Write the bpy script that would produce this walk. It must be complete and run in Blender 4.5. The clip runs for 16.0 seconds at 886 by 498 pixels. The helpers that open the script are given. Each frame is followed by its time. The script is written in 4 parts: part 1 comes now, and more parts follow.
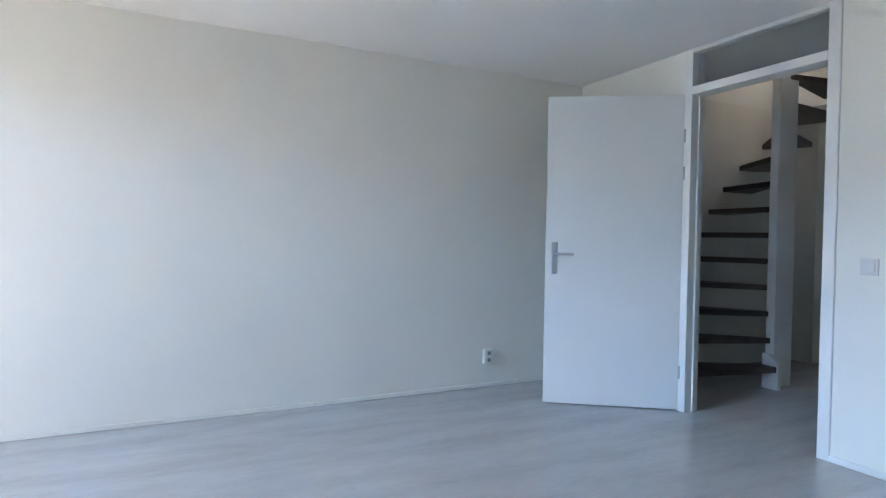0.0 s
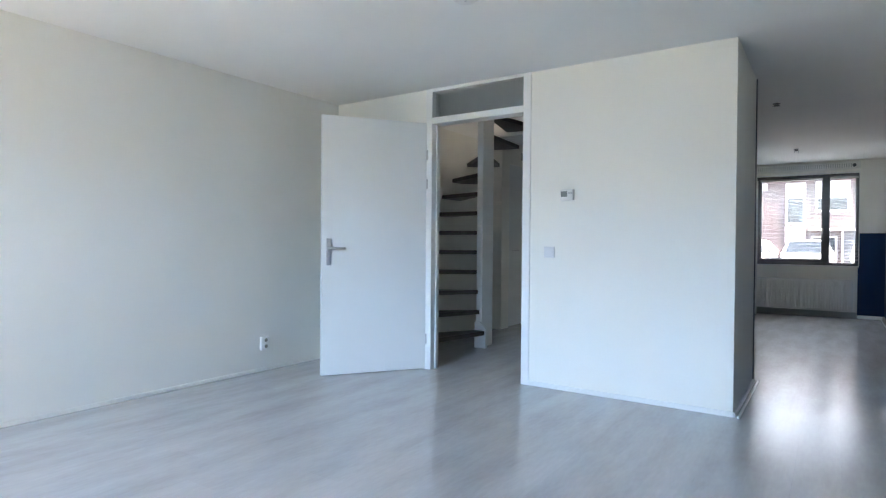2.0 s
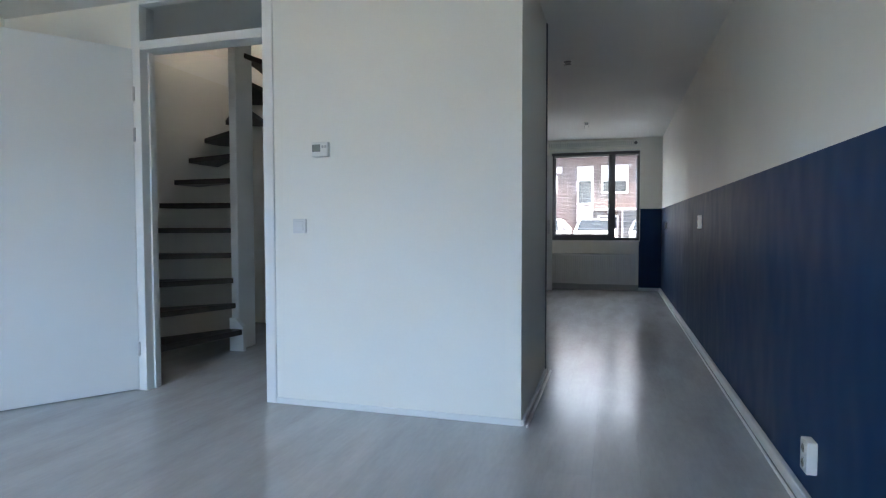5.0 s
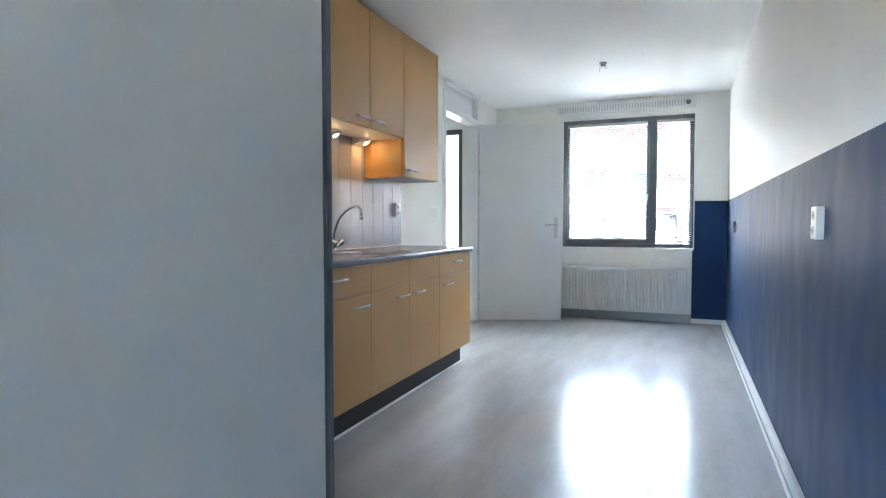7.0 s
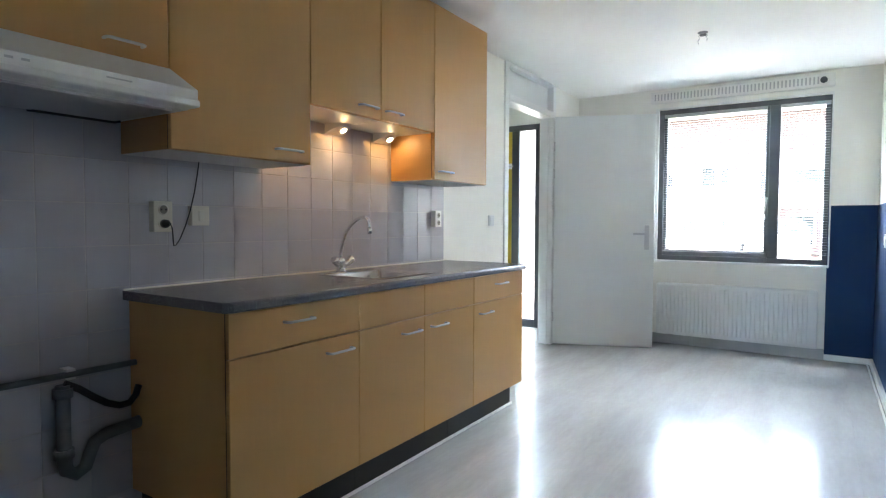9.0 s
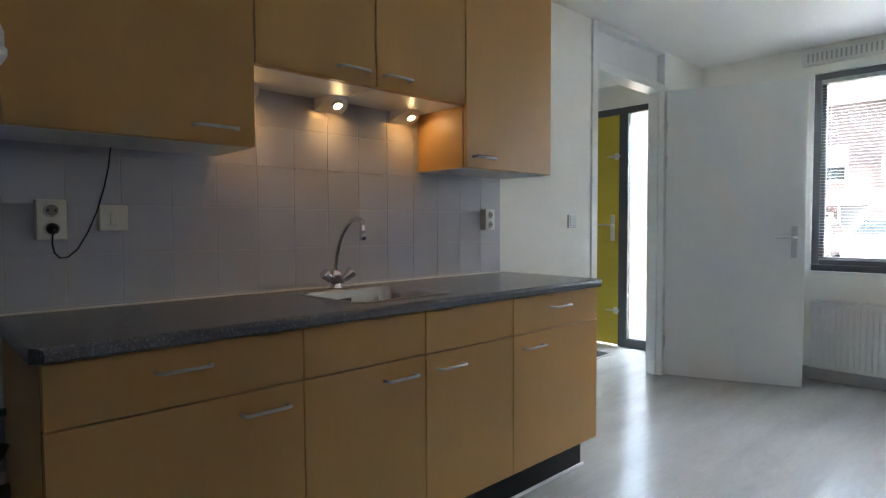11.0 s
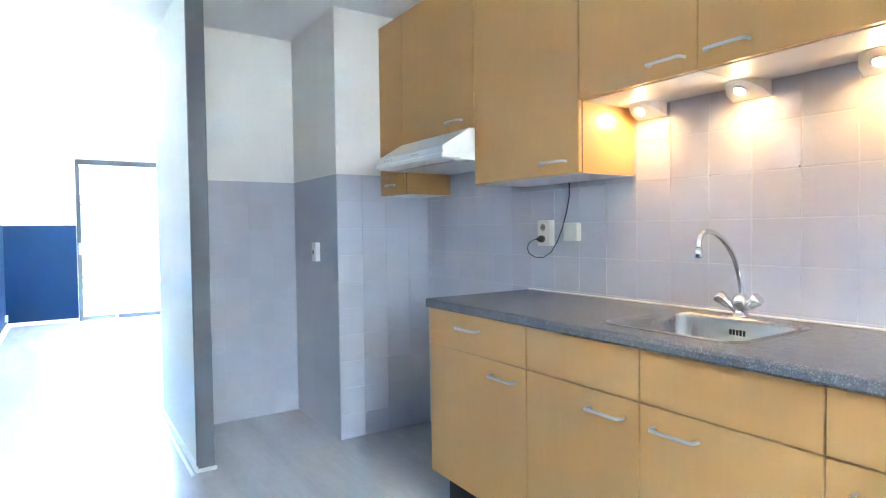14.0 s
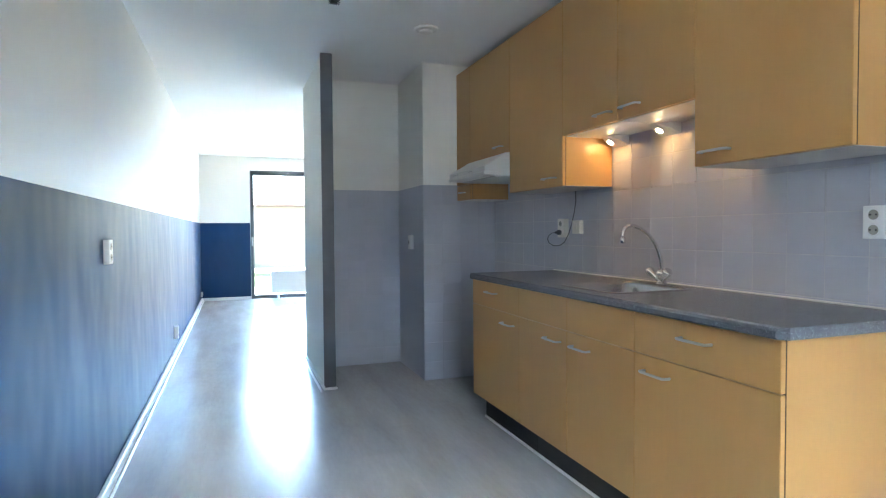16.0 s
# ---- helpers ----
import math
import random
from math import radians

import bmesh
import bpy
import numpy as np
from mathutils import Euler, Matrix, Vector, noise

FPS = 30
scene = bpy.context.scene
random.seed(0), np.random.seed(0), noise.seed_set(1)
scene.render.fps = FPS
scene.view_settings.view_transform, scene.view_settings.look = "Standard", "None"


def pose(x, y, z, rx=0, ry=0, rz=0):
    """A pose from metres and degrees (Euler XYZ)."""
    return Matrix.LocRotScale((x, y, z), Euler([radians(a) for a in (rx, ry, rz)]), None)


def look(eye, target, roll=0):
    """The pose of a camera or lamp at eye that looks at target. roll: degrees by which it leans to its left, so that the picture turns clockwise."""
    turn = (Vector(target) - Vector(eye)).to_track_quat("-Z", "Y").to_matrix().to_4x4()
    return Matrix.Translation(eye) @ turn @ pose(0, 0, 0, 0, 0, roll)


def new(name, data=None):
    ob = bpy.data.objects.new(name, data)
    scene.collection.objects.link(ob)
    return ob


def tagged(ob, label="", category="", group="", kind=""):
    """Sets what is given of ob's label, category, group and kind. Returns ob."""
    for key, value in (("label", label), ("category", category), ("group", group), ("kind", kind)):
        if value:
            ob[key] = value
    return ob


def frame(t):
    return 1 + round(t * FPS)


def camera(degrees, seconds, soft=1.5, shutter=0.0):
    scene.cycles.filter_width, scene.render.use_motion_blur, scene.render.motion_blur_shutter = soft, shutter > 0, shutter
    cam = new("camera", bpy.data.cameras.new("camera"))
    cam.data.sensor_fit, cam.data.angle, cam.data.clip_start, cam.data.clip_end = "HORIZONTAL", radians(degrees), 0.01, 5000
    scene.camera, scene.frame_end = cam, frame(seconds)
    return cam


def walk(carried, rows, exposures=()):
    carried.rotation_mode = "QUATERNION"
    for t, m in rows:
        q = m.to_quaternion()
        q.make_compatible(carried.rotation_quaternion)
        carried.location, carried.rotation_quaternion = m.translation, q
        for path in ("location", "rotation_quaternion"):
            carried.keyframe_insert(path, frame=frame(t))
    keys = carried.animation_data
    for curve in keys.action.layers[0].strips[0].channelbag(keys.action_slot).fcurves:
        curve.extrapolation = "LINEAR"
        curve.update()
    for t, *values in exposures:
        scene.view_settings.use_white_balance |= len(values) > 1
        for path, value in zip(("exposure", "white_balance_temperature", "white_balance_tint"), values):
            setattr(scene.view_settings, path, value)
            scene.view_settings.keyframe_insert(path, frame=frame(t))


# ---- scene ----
cam = camera(74.6, 16.0, soft=1.2)
PATH = [
    (0, (-0.779, 1.491, 1.134), (-2.567, 2.387, 1.096), 1.0),
    (0.5, (-0.719, 1.237, 1.123), (-2.335, 2.416, 1.097), 0.9),
    (1, (-0.692, 0.981, 1.111), (-2.105, 2.397, 1.092), 0.9),
    (1.5, (-0.657, 0.777, 1.104), (-1.917, 2.33, 1.085), 0.6),
    (2, (-0.618, 0.588, 1.09), (-1.736, 2.245, 1.069), 0.5),
    (2.5, (-0.604, 0.413, 1.068), (-1.55, 2.175, 1.046), 0.4),
    (3, (-0.604, 0.24, 1.056), (-1.363, 2.09, 1.032), 0.4),
    (3.5, (-0.653, 0.221, 1.059), (-1.344, 2.097, 1.023), 0.3),
    (4, (-0.682, 0.416, 1.041), (-1.313, 2.313, 0.981), 0.2),
    (4.5, (-0.689, 0.953, 1.043), (-1.28, 2.862, 0.964), 0.1),
    (5, (-0.688, 1.735, 1.026), (-1.256, 3.651, 0.947), -0.1),
    (5.2, (-0.687, 2.061, 1.008), (-1.254, 3.978, 0.929), -0.2),
    (7.5, (-0.386, 5.178, 1.081), (-1.261, 6.974, 0.992), 0.1),
    (8.1, (-0.376, 5.468, 1.112), (-1.396, 7.186, 1.023), 0.2),
    (10.3, (-0.381, 5.964, 1.137), (-1.588, 7.556, 1.048), 0.2),
    (10.4, (-0.351, 6.036, 1.133), (-1.592, 7.602, 1.042), 0.3),
    (10.5, (-0.388, 6.084, 1.125), (-1.628, 7.651, 1.037), 0.2),
    (11, (-0.481, 6.516, 1.132), (-1.927, 7.895, 1.05), -0.2),
    (11.5, (-0.568, 6.931, 1.128), (-2.317, 7.898, 1.047), -0.3),
    (12, (-0.724, 7.324, 1.142), (-2.685, 7.705, 1.05), -0.4),
    (12.5, (-0.71, 7.617, 1.127), (-2.692, 7.362, 1.043), -0.5),
    (13, (-0.668, 7.96, 1.144), (-2.415, 6.991, 1.066), -0.5),
    (13.5, (-0.674, 8.363, 1.167), (-2.068, 6.931, 1.084), -0.9),
    (14, (-0.622, 8.818, 1.174), (-1.717, 7.146, 1.107), -0.7),
    (14.5, (-0.599, 9.213, 1.174), (-1.467, 7.413, 1.11), -0.7),
    (15, (-0.571, 9.564, 1.158), (-1.349, 7.722, 1.096), -0.6),
    (15.5, (-0.567, 9.812, 1.144), (-1.289, 7.948, 1.083), -0.5),
    (16, (-0.566, 10.0, 1.143), (-1.234, 8.116, 1.079), -0.4),
]

EXPOSURES = [(0, 3.9, 6500, 19), (2, 4.25, 6750, 17), (4.5, 4.1, 6800, 16), (5.2, 3.7, 6750, 16), (7.5, 6.1, 6550, 12), (8.1, 6.15, 6650, 12), (10.4, 5.05, 6950, 13), (11.5, 4.95, 6950, 13),
             (12.0, 5.85, 6550, 12), (12.5, 6.6, 6350, 11), (13.0, 7.0, 6250, 11), (13.5, 7.4, 6000, 10), (14.5, 7.25, 6000, 10), (15.2, 6.75, 6050, 10), (16, 5.9, 6200, 10)]
walk(cam, [(t, look(eye, aim, roll)) for t, eye, aim, roll in PATH], EXPOSURES)

# ---- plan: x runs to the party wall painted blue (x = 0), y to the street ----
LEFT, BACK, FRONT, HIGH = -4.60, -0.35, 11.383, 2.405
PANEL = 4.672            # face of the wall between living room and hall
KW = -2.49              # face of the tiled kitchen wall
SUN = Vector((0.72, -0.15, 0.80)).normalized()

# ---- world and large lights ----
world = bpy.data.worlds.new("sky")
scene.world = world
world.use_nodes = True
wn = world.node_tree.nodes
sky = wn.new("ShaderNodeTexSky")
sky.sky_type, sky.sun_disc = "NISHITA", False
sky.sun_elevation = math.asin(SUN.z)
sky.sun_rotation = math.atan2(SUN.x, SUN.y)
wn["Background"].inputs["Strength"].default_value = 0.055
world.node_tree.links.new(sky.outputs["Color"], wn["Background"].inputs["Color"])

sun = new("sun", bpy.data.lights.new("sun", "SUN"))
sun.data.energy, sun.data.angle, sun.data.color = 4.6, radians(0.6), (1.0, 0.94, 0.85)
sun.matrix_basis = look((0, 0, 0), -SUN)

# added area lamp for the garden's sky light, above the head of the wide glazing
garden_fill = new("garden_sky_fill", bpy.data.lights.new("garden_sky_fill", "AREA"))
garden_fill.data.shape, garden_fill.data.size, garden_fill.data.size_y = "RECTANGLE", 5.0, 1.6
garden_fill.data.energy, garden_fill.data.color = 42.0, (0.34, 0.62, 1.0)
garden_fill.matrix_basis = look((-2.55, -7.0, 3.6), (-2.55, 4.0, 1.0))

# area lamps added for street sky: above the window's head and towards opposite roofs
for at, aim, size, energy in (((-2.0, 12.7, 3.2), (-2.0, 9.0, 0.6), (4.4, 1.0), 64.0), ((-1.5, 20.0, 4.4), (-1.5, 9.0, 0.8), (9.0, 1.6), 20.0)):
    # the far lamp is there for a window glow on the passage floor
    street_fill = new("street_sky_fill", bpy.data.lights.new("street_sky_fill", "AREA"))
    street_fill.data.shape, street_fill.data.size, street_fill.data.size_y = "RECTANGLE", *size
    street_fill.data.energy, street_fill.data.color = energy, (0.69, 0.85, 1.0)
    street_fill.matrix_basis = look(at, aim)


# ---- materials ----
def mat(name, color, rough=0.6, metal=0.0, vary=0.06, scale=6.0, grain=0.0, grain_scale=300.0,
        stretch=(1, 1, 1), bump=0.0, bump_scale=80.0, per_object=0.0, spec=0.5, rough_vary=0.0, second=None, second_at=0.5, speckle=0.0, world=False, bump_dist=0.004, coat=0.0):
    m = bpy.data.materials.new(name)
    m.use_nodes = True
    n, l = m.node_tree.nodes, m.node_tree.links
    b = n["Principled BSDF"]
    b.inputs["Roughness"].default_value = rough
    b.inputs["Metallic"].default_value = metal
    b.inputs["Specular IOR Level"].default_value = spec
    b.inputs["Coat Weight"].default_value, b.inputs["Coat Roughness"].default_value = coat, 0.42
    tc = n.new("ShaderNodeTexCoord")
    mp = n.new("ShaderNodeMapping")
    mp.inputs["Scale"].default_value = stretch
    l.new(tc.outputs["Object"], mp.inputs["Vector"])
    src = mp.outputs["Vector"]
    if world:
        geo = n.new("ShaderNodeNewGeometry")
        l.new(geo.outputs["Position"], mp.inputs["Vector"])
    if per_object:
        info = n.new("ShaderNodeObjectInfo")
        sc = n.new("ShaderNodeVectorMath")
        sc.operation = "SCALE"
        sc.inputs[0].default_value = (37, 53, 71)
        l.new(info.outputs["Random"], sc.inputs["Scale"])
        ad = n.new("ShaderNodeVectorMath")
        l.new(src, ad.inputs[0])
        l.new(sc.outputs["Vector"], ad.inputs[1])
        src = src if world else ad.outputs["Vector"]
    big = n.new("ShaderNodeTexNoise")
    big.inputs["Scale"].default_value, big.inputs["Detail"].default_value = scale, 5
    l.new(src, big.inputs["Vector"])
    ramp = n.new("ShaderNodeValToRGB")
    c = Vector(color)
    c2 = Vector(second) if second else c * (1 + vary)
    c1 = c if second else c * (1 - vary)
    ramp.color_ramp.elements[0].color, ramp.color_ramp.elements[1].color = (*c1, 1), (*c2, 1)
    ramp.color_ramp.elements[0].position, ramp.color_ramp.elements[1].position = second_at - 0.2, second_at + 0.2
    l.new(big.outputs["Fac"], ramp.inputs["Fac"])
    out = ramp.outputs["Color"]

    def times(out, fac_out, lo, hi):
        mr = n.new("ShaderNodeMapRange")
        mr.inputs["To Min"].default_value, mr.inputs["To Max"].default_value = lo, hi
        l.new(fac_out, mr.inputs["Value"])
        mx = n.new("ShaderNodeVectorMath")
        mx.operation = "SCALE"
        l.new(out, mx.inputs[0])
        l.new(mr.outputs["Result"], mx.inputs["Scale"])
        return mx.outputs["Vector"]
    if grain:
        g = n.new("ShaderNodeTexNoise")
        g.inputs["Scale"].default_value, g.inputs["Detail"].default_value = grain_scale, 4
        l.new(src, g.inputs["Vector"])
        out = times(out, g.outputs["Fac"], 1 - grain, 1 + grain)
    if speckle:
        vo = n.new("ShaderNodeTexVoronoi")
        vo.inputs["Scale"].default_value = speckle
        l.new(tc.outputs["Object"], vo.inputs["Vector"])
        sr = n.new("ShaderNodeSeparateColor")
        l.new(vo.outputs["Color"], sr.inputs["Color"])
        cr = n.new("ShaderNodeValToRGB")
        cr.color_ramp.interpolation = "CONSTANT"
        el = cr.color_ramp.elements
        el[0].position, el[0].color = 0.0, (0.7, 0.7, 0.7, 1)
        el[1].position, el[1].color = 0.2, (0.95, 0.95, 0.95, 1)
        e3 = el.new(0.88)
        e3.color = (1.6, 1.6, 1.6, 1)
        l.new(sr.outputs[0], cr.inputs["Fac"])
        mm = n.new("ShaderNodeVectorMath")
        mm.operation = "MULTIPLY"
        l.new(out, mm.inputs[0])
        l.new(cr.outputs["Color"], mm.inputs[1])
        out = mm.outputs["Vector"]
    if per_object:
        out = times(out, info.outputs["Random"], 1 - per_object, 1 + per_object)
    l.new(out, b.inputs["Base Color"])
    if rough_vary:
        mr = n.new("ShaderNodeMapRange")
        mr.inputs["To Min"].default_value, mr.inputs["To Max"].default_value = rough - rough_vary, rough + rough_vary
        l.new(big.outputs["Fac"], mr.inputs["Value"])
        l.new(mr.outputs["Result"], b.inputs["Roughness"])
    if bump:
        bt = n.new("ShaderNodeTexNoise")
        bt.inputs["Scale"].default_value, bt.inputs["Detail"].default_value = bump_scale, (3 if bump_dist < 0.005 else 1)
        l.new(src, bt.inputs["Vector"])
        bn = n.new("ShaderNodeBump")
        bn.inputs["Strength"].default_value, bn.inputs["Distance"].default_value = bump, bump_dist
        l.new(bt.outputs["Fac"], bn.inputs["Height"])
        l.new(bn.outputs["Normal"], b.inputs["Normal"])
    return m


def glow(name, color, strength):
    m = bpy.data.materials.new(name)
    m.use_nodes = True
    b = m.node_tree.nodes["Principled BSDF"]
    b.inputs["Base Color"].default_value = (*color, 1)
    b.inputs["Emission Color"].default_value = (*color, 1)
    b.inputs["Emission Strength"].default_value = strength
    return m


def glass(name, color=(0.97, 0.99, 0.98), rough=0.0):
    m = bpy.data.materials.new(name)
    m.use_nodes = True
    b = m.node_tree.nodes["Principled BSDF"]
    b.inputs["Base Color"].default_value = (*color, 1)
    b.inputs["Transmission Weight"].default_value = 1
    b.inputs["Roughness"].default_value = rough
    b.inputs["IOR"].default_value = 1.45
    return m


WALL = mat("wall_paint", (0.83, 0.81, 0.745), 0.75, vary=0.02, scale=1.5, bump=0.1, bump_scale=220, grain=0.015, grain_scale=90)
WALLS = mat("satin_wall_paint", (0.83, 0.81, 0.745), 0.48, vary=0.025, scale=1.5, stretch=(1, 1, 0.5), bump=1.0, bump_scale=4.5, bump_dist=0.011, spec=0.4, rough_vary=0.1)
CEIL = mat("ceiling_paint", (0.86, 0.85, 0.82), 0.85, vary=0.02, scale=1.2, bump=0.2, bump_scale=260)
BLUE = mat("blue_wall_paint", (0.0018, 0.030, 0.098), 0.55, vary=0.09, scale=1.8, stretch=(1, 1, 0.6), bump=1.0, bump_scale=4.5, bump_dist=0.013, coat=0.04, grain=0.02, grain_scale=30, rough_vary=0.12, spec=0.24)
GREYP = mat("grey_wall_paint", (0.44, 0.455, 0.495), 0.40, vary=0.04, scale=2.0, bump=0.15, bump_scale=30)
DARKGREY = mat("dark_grey_paint", (0.10, 0.105, 0.115), 0.45, vary=0.06, scale=4, bump=0.1)
FRAMEGREY = mat("anthracite_frame", (0.085, 0.09, 0.10), 0.4, vary=0.05, scale=5)
TRIM = mat("white_gloss_paint", (0.78, 0.78, 0.755), 0.32, vary=0.02, scale=3, bump=0.05, bump_scale=40)
DOORW = mat("white_door_paint", (0.76, 0.77, 0.75), 0.4, vary=0.015, scale=2, bump=0.06, bump_scale=60)
OAK = mat("whitewashed_laminate", (0.43, 0.414, 0.40), 0.2, vary=0.1, scale=1.8, stretch=(3.8, 0.8, 1), world=True, spec=0.55, grain=0.10, grain_scale=14,
          bump=0.06, bump_scale=60, per_object=0.03, second=(0.515, 0.507, 0.50), second_at=0.42, rough_vary=0.05)
BEECH = mat("beech_laminate", (0.54, 0.28, 0.09), 0.38, vary=0.04, scale=1.5, stretch=(1, 1, 0.12), grain=0.035, grain_scale=60, bump=0.04, bump_scale=90)
# edge brown made darker, so it carries the shade in the front gaps
GAPSHADE = mat("gap_shade", (0.10, 0.05, 0.02), 0.6)
PALE = mat("pale_laminate", (0.62, 0.60, 0.57), 0.45, vary=0.03)
STONE = mat("dark_speckled_worktop", (0.155, 0.155, 0.165), 0.22, vary=0.06, scale=25, grain=0.06, grain_scale=120, bump=0.05, bump_scale=300, speckle=400)
TILE = mat("glazed_grey_tile", (0.50, 0.49, 0.515), 0.15, vary=0.03, scale=3, per_object=0.01, bump=0.03, bump_scale=9)
TILEG = mat("grey_painted_tile", (0.44, 0.455, 0.50), 0.33, vary=0.03, scale=3, per_object=0.02, bump=0.1, bump_scale=20)
GROUT = mat("grout", (0.53, 0.51, 0.49), 0.85, vary=0.1, scale=20)
CHROME = mat("chrome", (0.75, 0.75, 0.76), 0.12, 1.0, vary=0.02)
STEEL = mat("brushed_steel", (0.46, 0.46, 0.465), 0.24, 1.0, vary=0.06, scale=30, stretch=(1, 12, 1), bump=0.03, bump_scale=200)
ALU = mat("satin_aluminium", (0.60, 0.585, 0.58), 0.33, 0.9, vary=0.03)
SATIN = mat("satin_nickel", (0.58, 0.58, 0.58), 0.34, 0.75, vary=0.03)
PLAST = mat("white_plastic", (0.76, 0.75, 0.71), 0.35, vary=0.02)
IVORY = mat("ivory_plastic", (0.70, 0.66, 0.56), 0.38, vary=0.03)
BLACK = mat("black_plastic", (0.012, 0.012, 0.014), 0.45, vary=0.1)
# ivory darkened to the shade inside a socket well
SOCKET = mat("socket_well_shade", (0.27, 0.255, 0.21), 0.5, vary=0.03)
# near-black colour for the shade inside holes and slots
HOLE = mat("recess_shade", (0.02, 0.02, 0.02), 0.8)
GREYPVC = mat("grey_pipe", (0.13, 0.13, 0.14), 0.45, vary=0.1)
PLINTH = mat("dark_plinth", (0.012, 0.009, 0.009), 0.6, vary=0.15)
TREAD = mat("dark_stained_wood", (0.055, 0.042, 0.033), 0.42, vary=0.25, scale=5, stretch=(6, 1, 6), grain=0.15, grain_scale=40, bump=0.1)
YELLOW = mat("ochre_door_paint", (0.62, 0.45, 0.045), 0.4, vary=0.03, scale=2)
RAD = mat("radiator_enamel", (0.74, 0.74, 0.71), 0.35, vary=0.015)
# on the street skirting this grey carries shade; small fittings use it plainly
GREYBASE = mat("mid_grey", (0.46, 0.46, 0.44), 0.6, vary=0.06)
SWITCH = mat("grey_white_plastic", (0.69, 0.69, 0.68), 0.4, vary=0.02)
BLIND = mat("blind_slat", (0.34, 0.345, 0.35), 0.4, vary=0.02)
MATF = mat("doormat_fibre", (0.03, 0.032, 0.036), 0.95, vary=0.3, scale=60, bump=0.8, bump_scale=300)
GLASS = glass("clear_glass")
FROST = glass("milky_glass", (0.9, 0.93, 0.92), 0.35)
LCD = mat("display", (0.22, 0.24, 0.22), 0.25)
BULB = glow("halogen_bulb", (1.0, 0.72, 0.36), 4)
BRICK = mat("brown_brick", (0.10, 0.07, 0.068), 0.85, vary=0.25, scale=9, grain=0.2, grain_scale=60, bump=0.3)
ROOF = mat("roof_tile", (0.09, 0.06, 0.05), 0.8, vary=0.2, scale=5)
PAVE = mat("concrete_paving", (0.45, 0.42, 0.375), 0.9, vary=0.12, scale=2, grain=0.1, grain_scale=30)
SLAB = mat("street_slab", (0.24, 0.225, 0.205), 0.9, vary=0.12, scale=2, grain=0.1, grain_scale=30)
ASPH = mat("street_paving", (0.10, 0.085, 0.08), 0.9, vary=0.15, scale=3, grain=0.2, grain_scale=60)
EARTH = mat("ground_soil", (0.10, 0.11, 0.06), 0.95, vary=0.3, scale=1.5)
GRASS = mat("lawn_grass", (0.045, 0.085, 0.02), 0.8, vary=0.3, scale=4)
LEAF = mat("leaf_green", (0.06, 0.11, 0.03), 0.6, vary=0.35, scale=3)
BARK = mat("bark", (0.10, 0.075, 0.055), 0.9, vary=0.3, scale=12, bump=0.6)
FENCEW = mat("pale_fence_board", (0.20, 0.18, 0.155), 0.75, vary=0.1, scale=3, stretch=(0.3, 1, 8))
CARW = mat("white_car_paint", (0.78, 0.78, 0.78), 0.18, vary=0.01)
CARG = mat("car_glass", (0.02, 0.025, 0.03), 0.05)
RUBBER = mat("rubber", (0.02, 0.02, 0.02), 0.8)


# ---- builders ----
ORIGIN = {}


def box(bm, x0, x1, y0, y1, z0, z1, bevel=0.0, seg=1):
    vs = [bm.verts.new((x, y, z)) for x in (x0, x1) for y in (y0, y1) for z in (z0, z1)]
    fs = [bm.faces.new([vs[i] for i in q]) for q in
          ((0, 1, 3, 2), (4, 6, 7, 5), (0, 4, 5, 1), (2, 3, 7, 6), (0, 2, 6, 4), (1, 5, 7, 3))]
    if bevel:
        es = list({e for f in fs for e in f.edges})
        bmesh.ops.bevel(bm, geom=es, offset=bevel, segments=seg, profile=0.5, affect="EDGES")
    return bm


def mk(*a, **k):
    return box(bmesh.new(), *a, **k)


def tube(bm, pts, r, n=10, cap=True):
    """A round bar along the points."""
    pts = [Vector(p) for p in pts]
    rings, up = [], None
    for i, p in enumerate(pts):
        d = (pts[min(i + 1, len(pts) - 1)] - pts[max(i - 1, 0)]).normalized()
        if up is None:
            up = d.orthogonal().normalized()
        up = (up - d * up.dot(d)).normalized()
        side = d.cross(up)
        rr = r[i] if isinstance(r, (list, tuple)) else r
        rings.append([bm.verts.new(p + rr * (math.cos(2 * math.pi * k / n) * up + math.sin(2 * math.pi * k / n) * side)) for k in range(n)])
    for a, b in zip(rings, rings[1:]):
        for k in range(n):
            bm.faces.new((a[k], a[(k + 1) % n], b[(k + 1) % n], b[k])).smooth = True
    if cap:
        bm.faces.new(rings[0][::-1])
        bm.faces.new(rings[-1])
    return bm


def prism(bm, outline, lo, hi, axis="z"):
    """An outline of (u, v) pairs pushed from lo to hi along an axis."""
    def at(u, v, w):
        return {"z": (u, v, w), "x": (w, u, v), "y": (u, w, v)}[axis]
    a = [bm.verts.new(at(u, v, lo)) for u, v in outline]
    b = [bm.verts.new(at(u, v, hi)) for u, v in outline]
    n = len(outline)
    for i in range(n):
        bm.faces.new((a[i], a[(i + 1) % n], b[(i + 1) % n], b[i]))
    bm.faces.new(a[::-1])
    bm.faces.new(b)
    bmesh.ops.recalc_face_normals(bm, faces=bm.faces[:])
    return bm


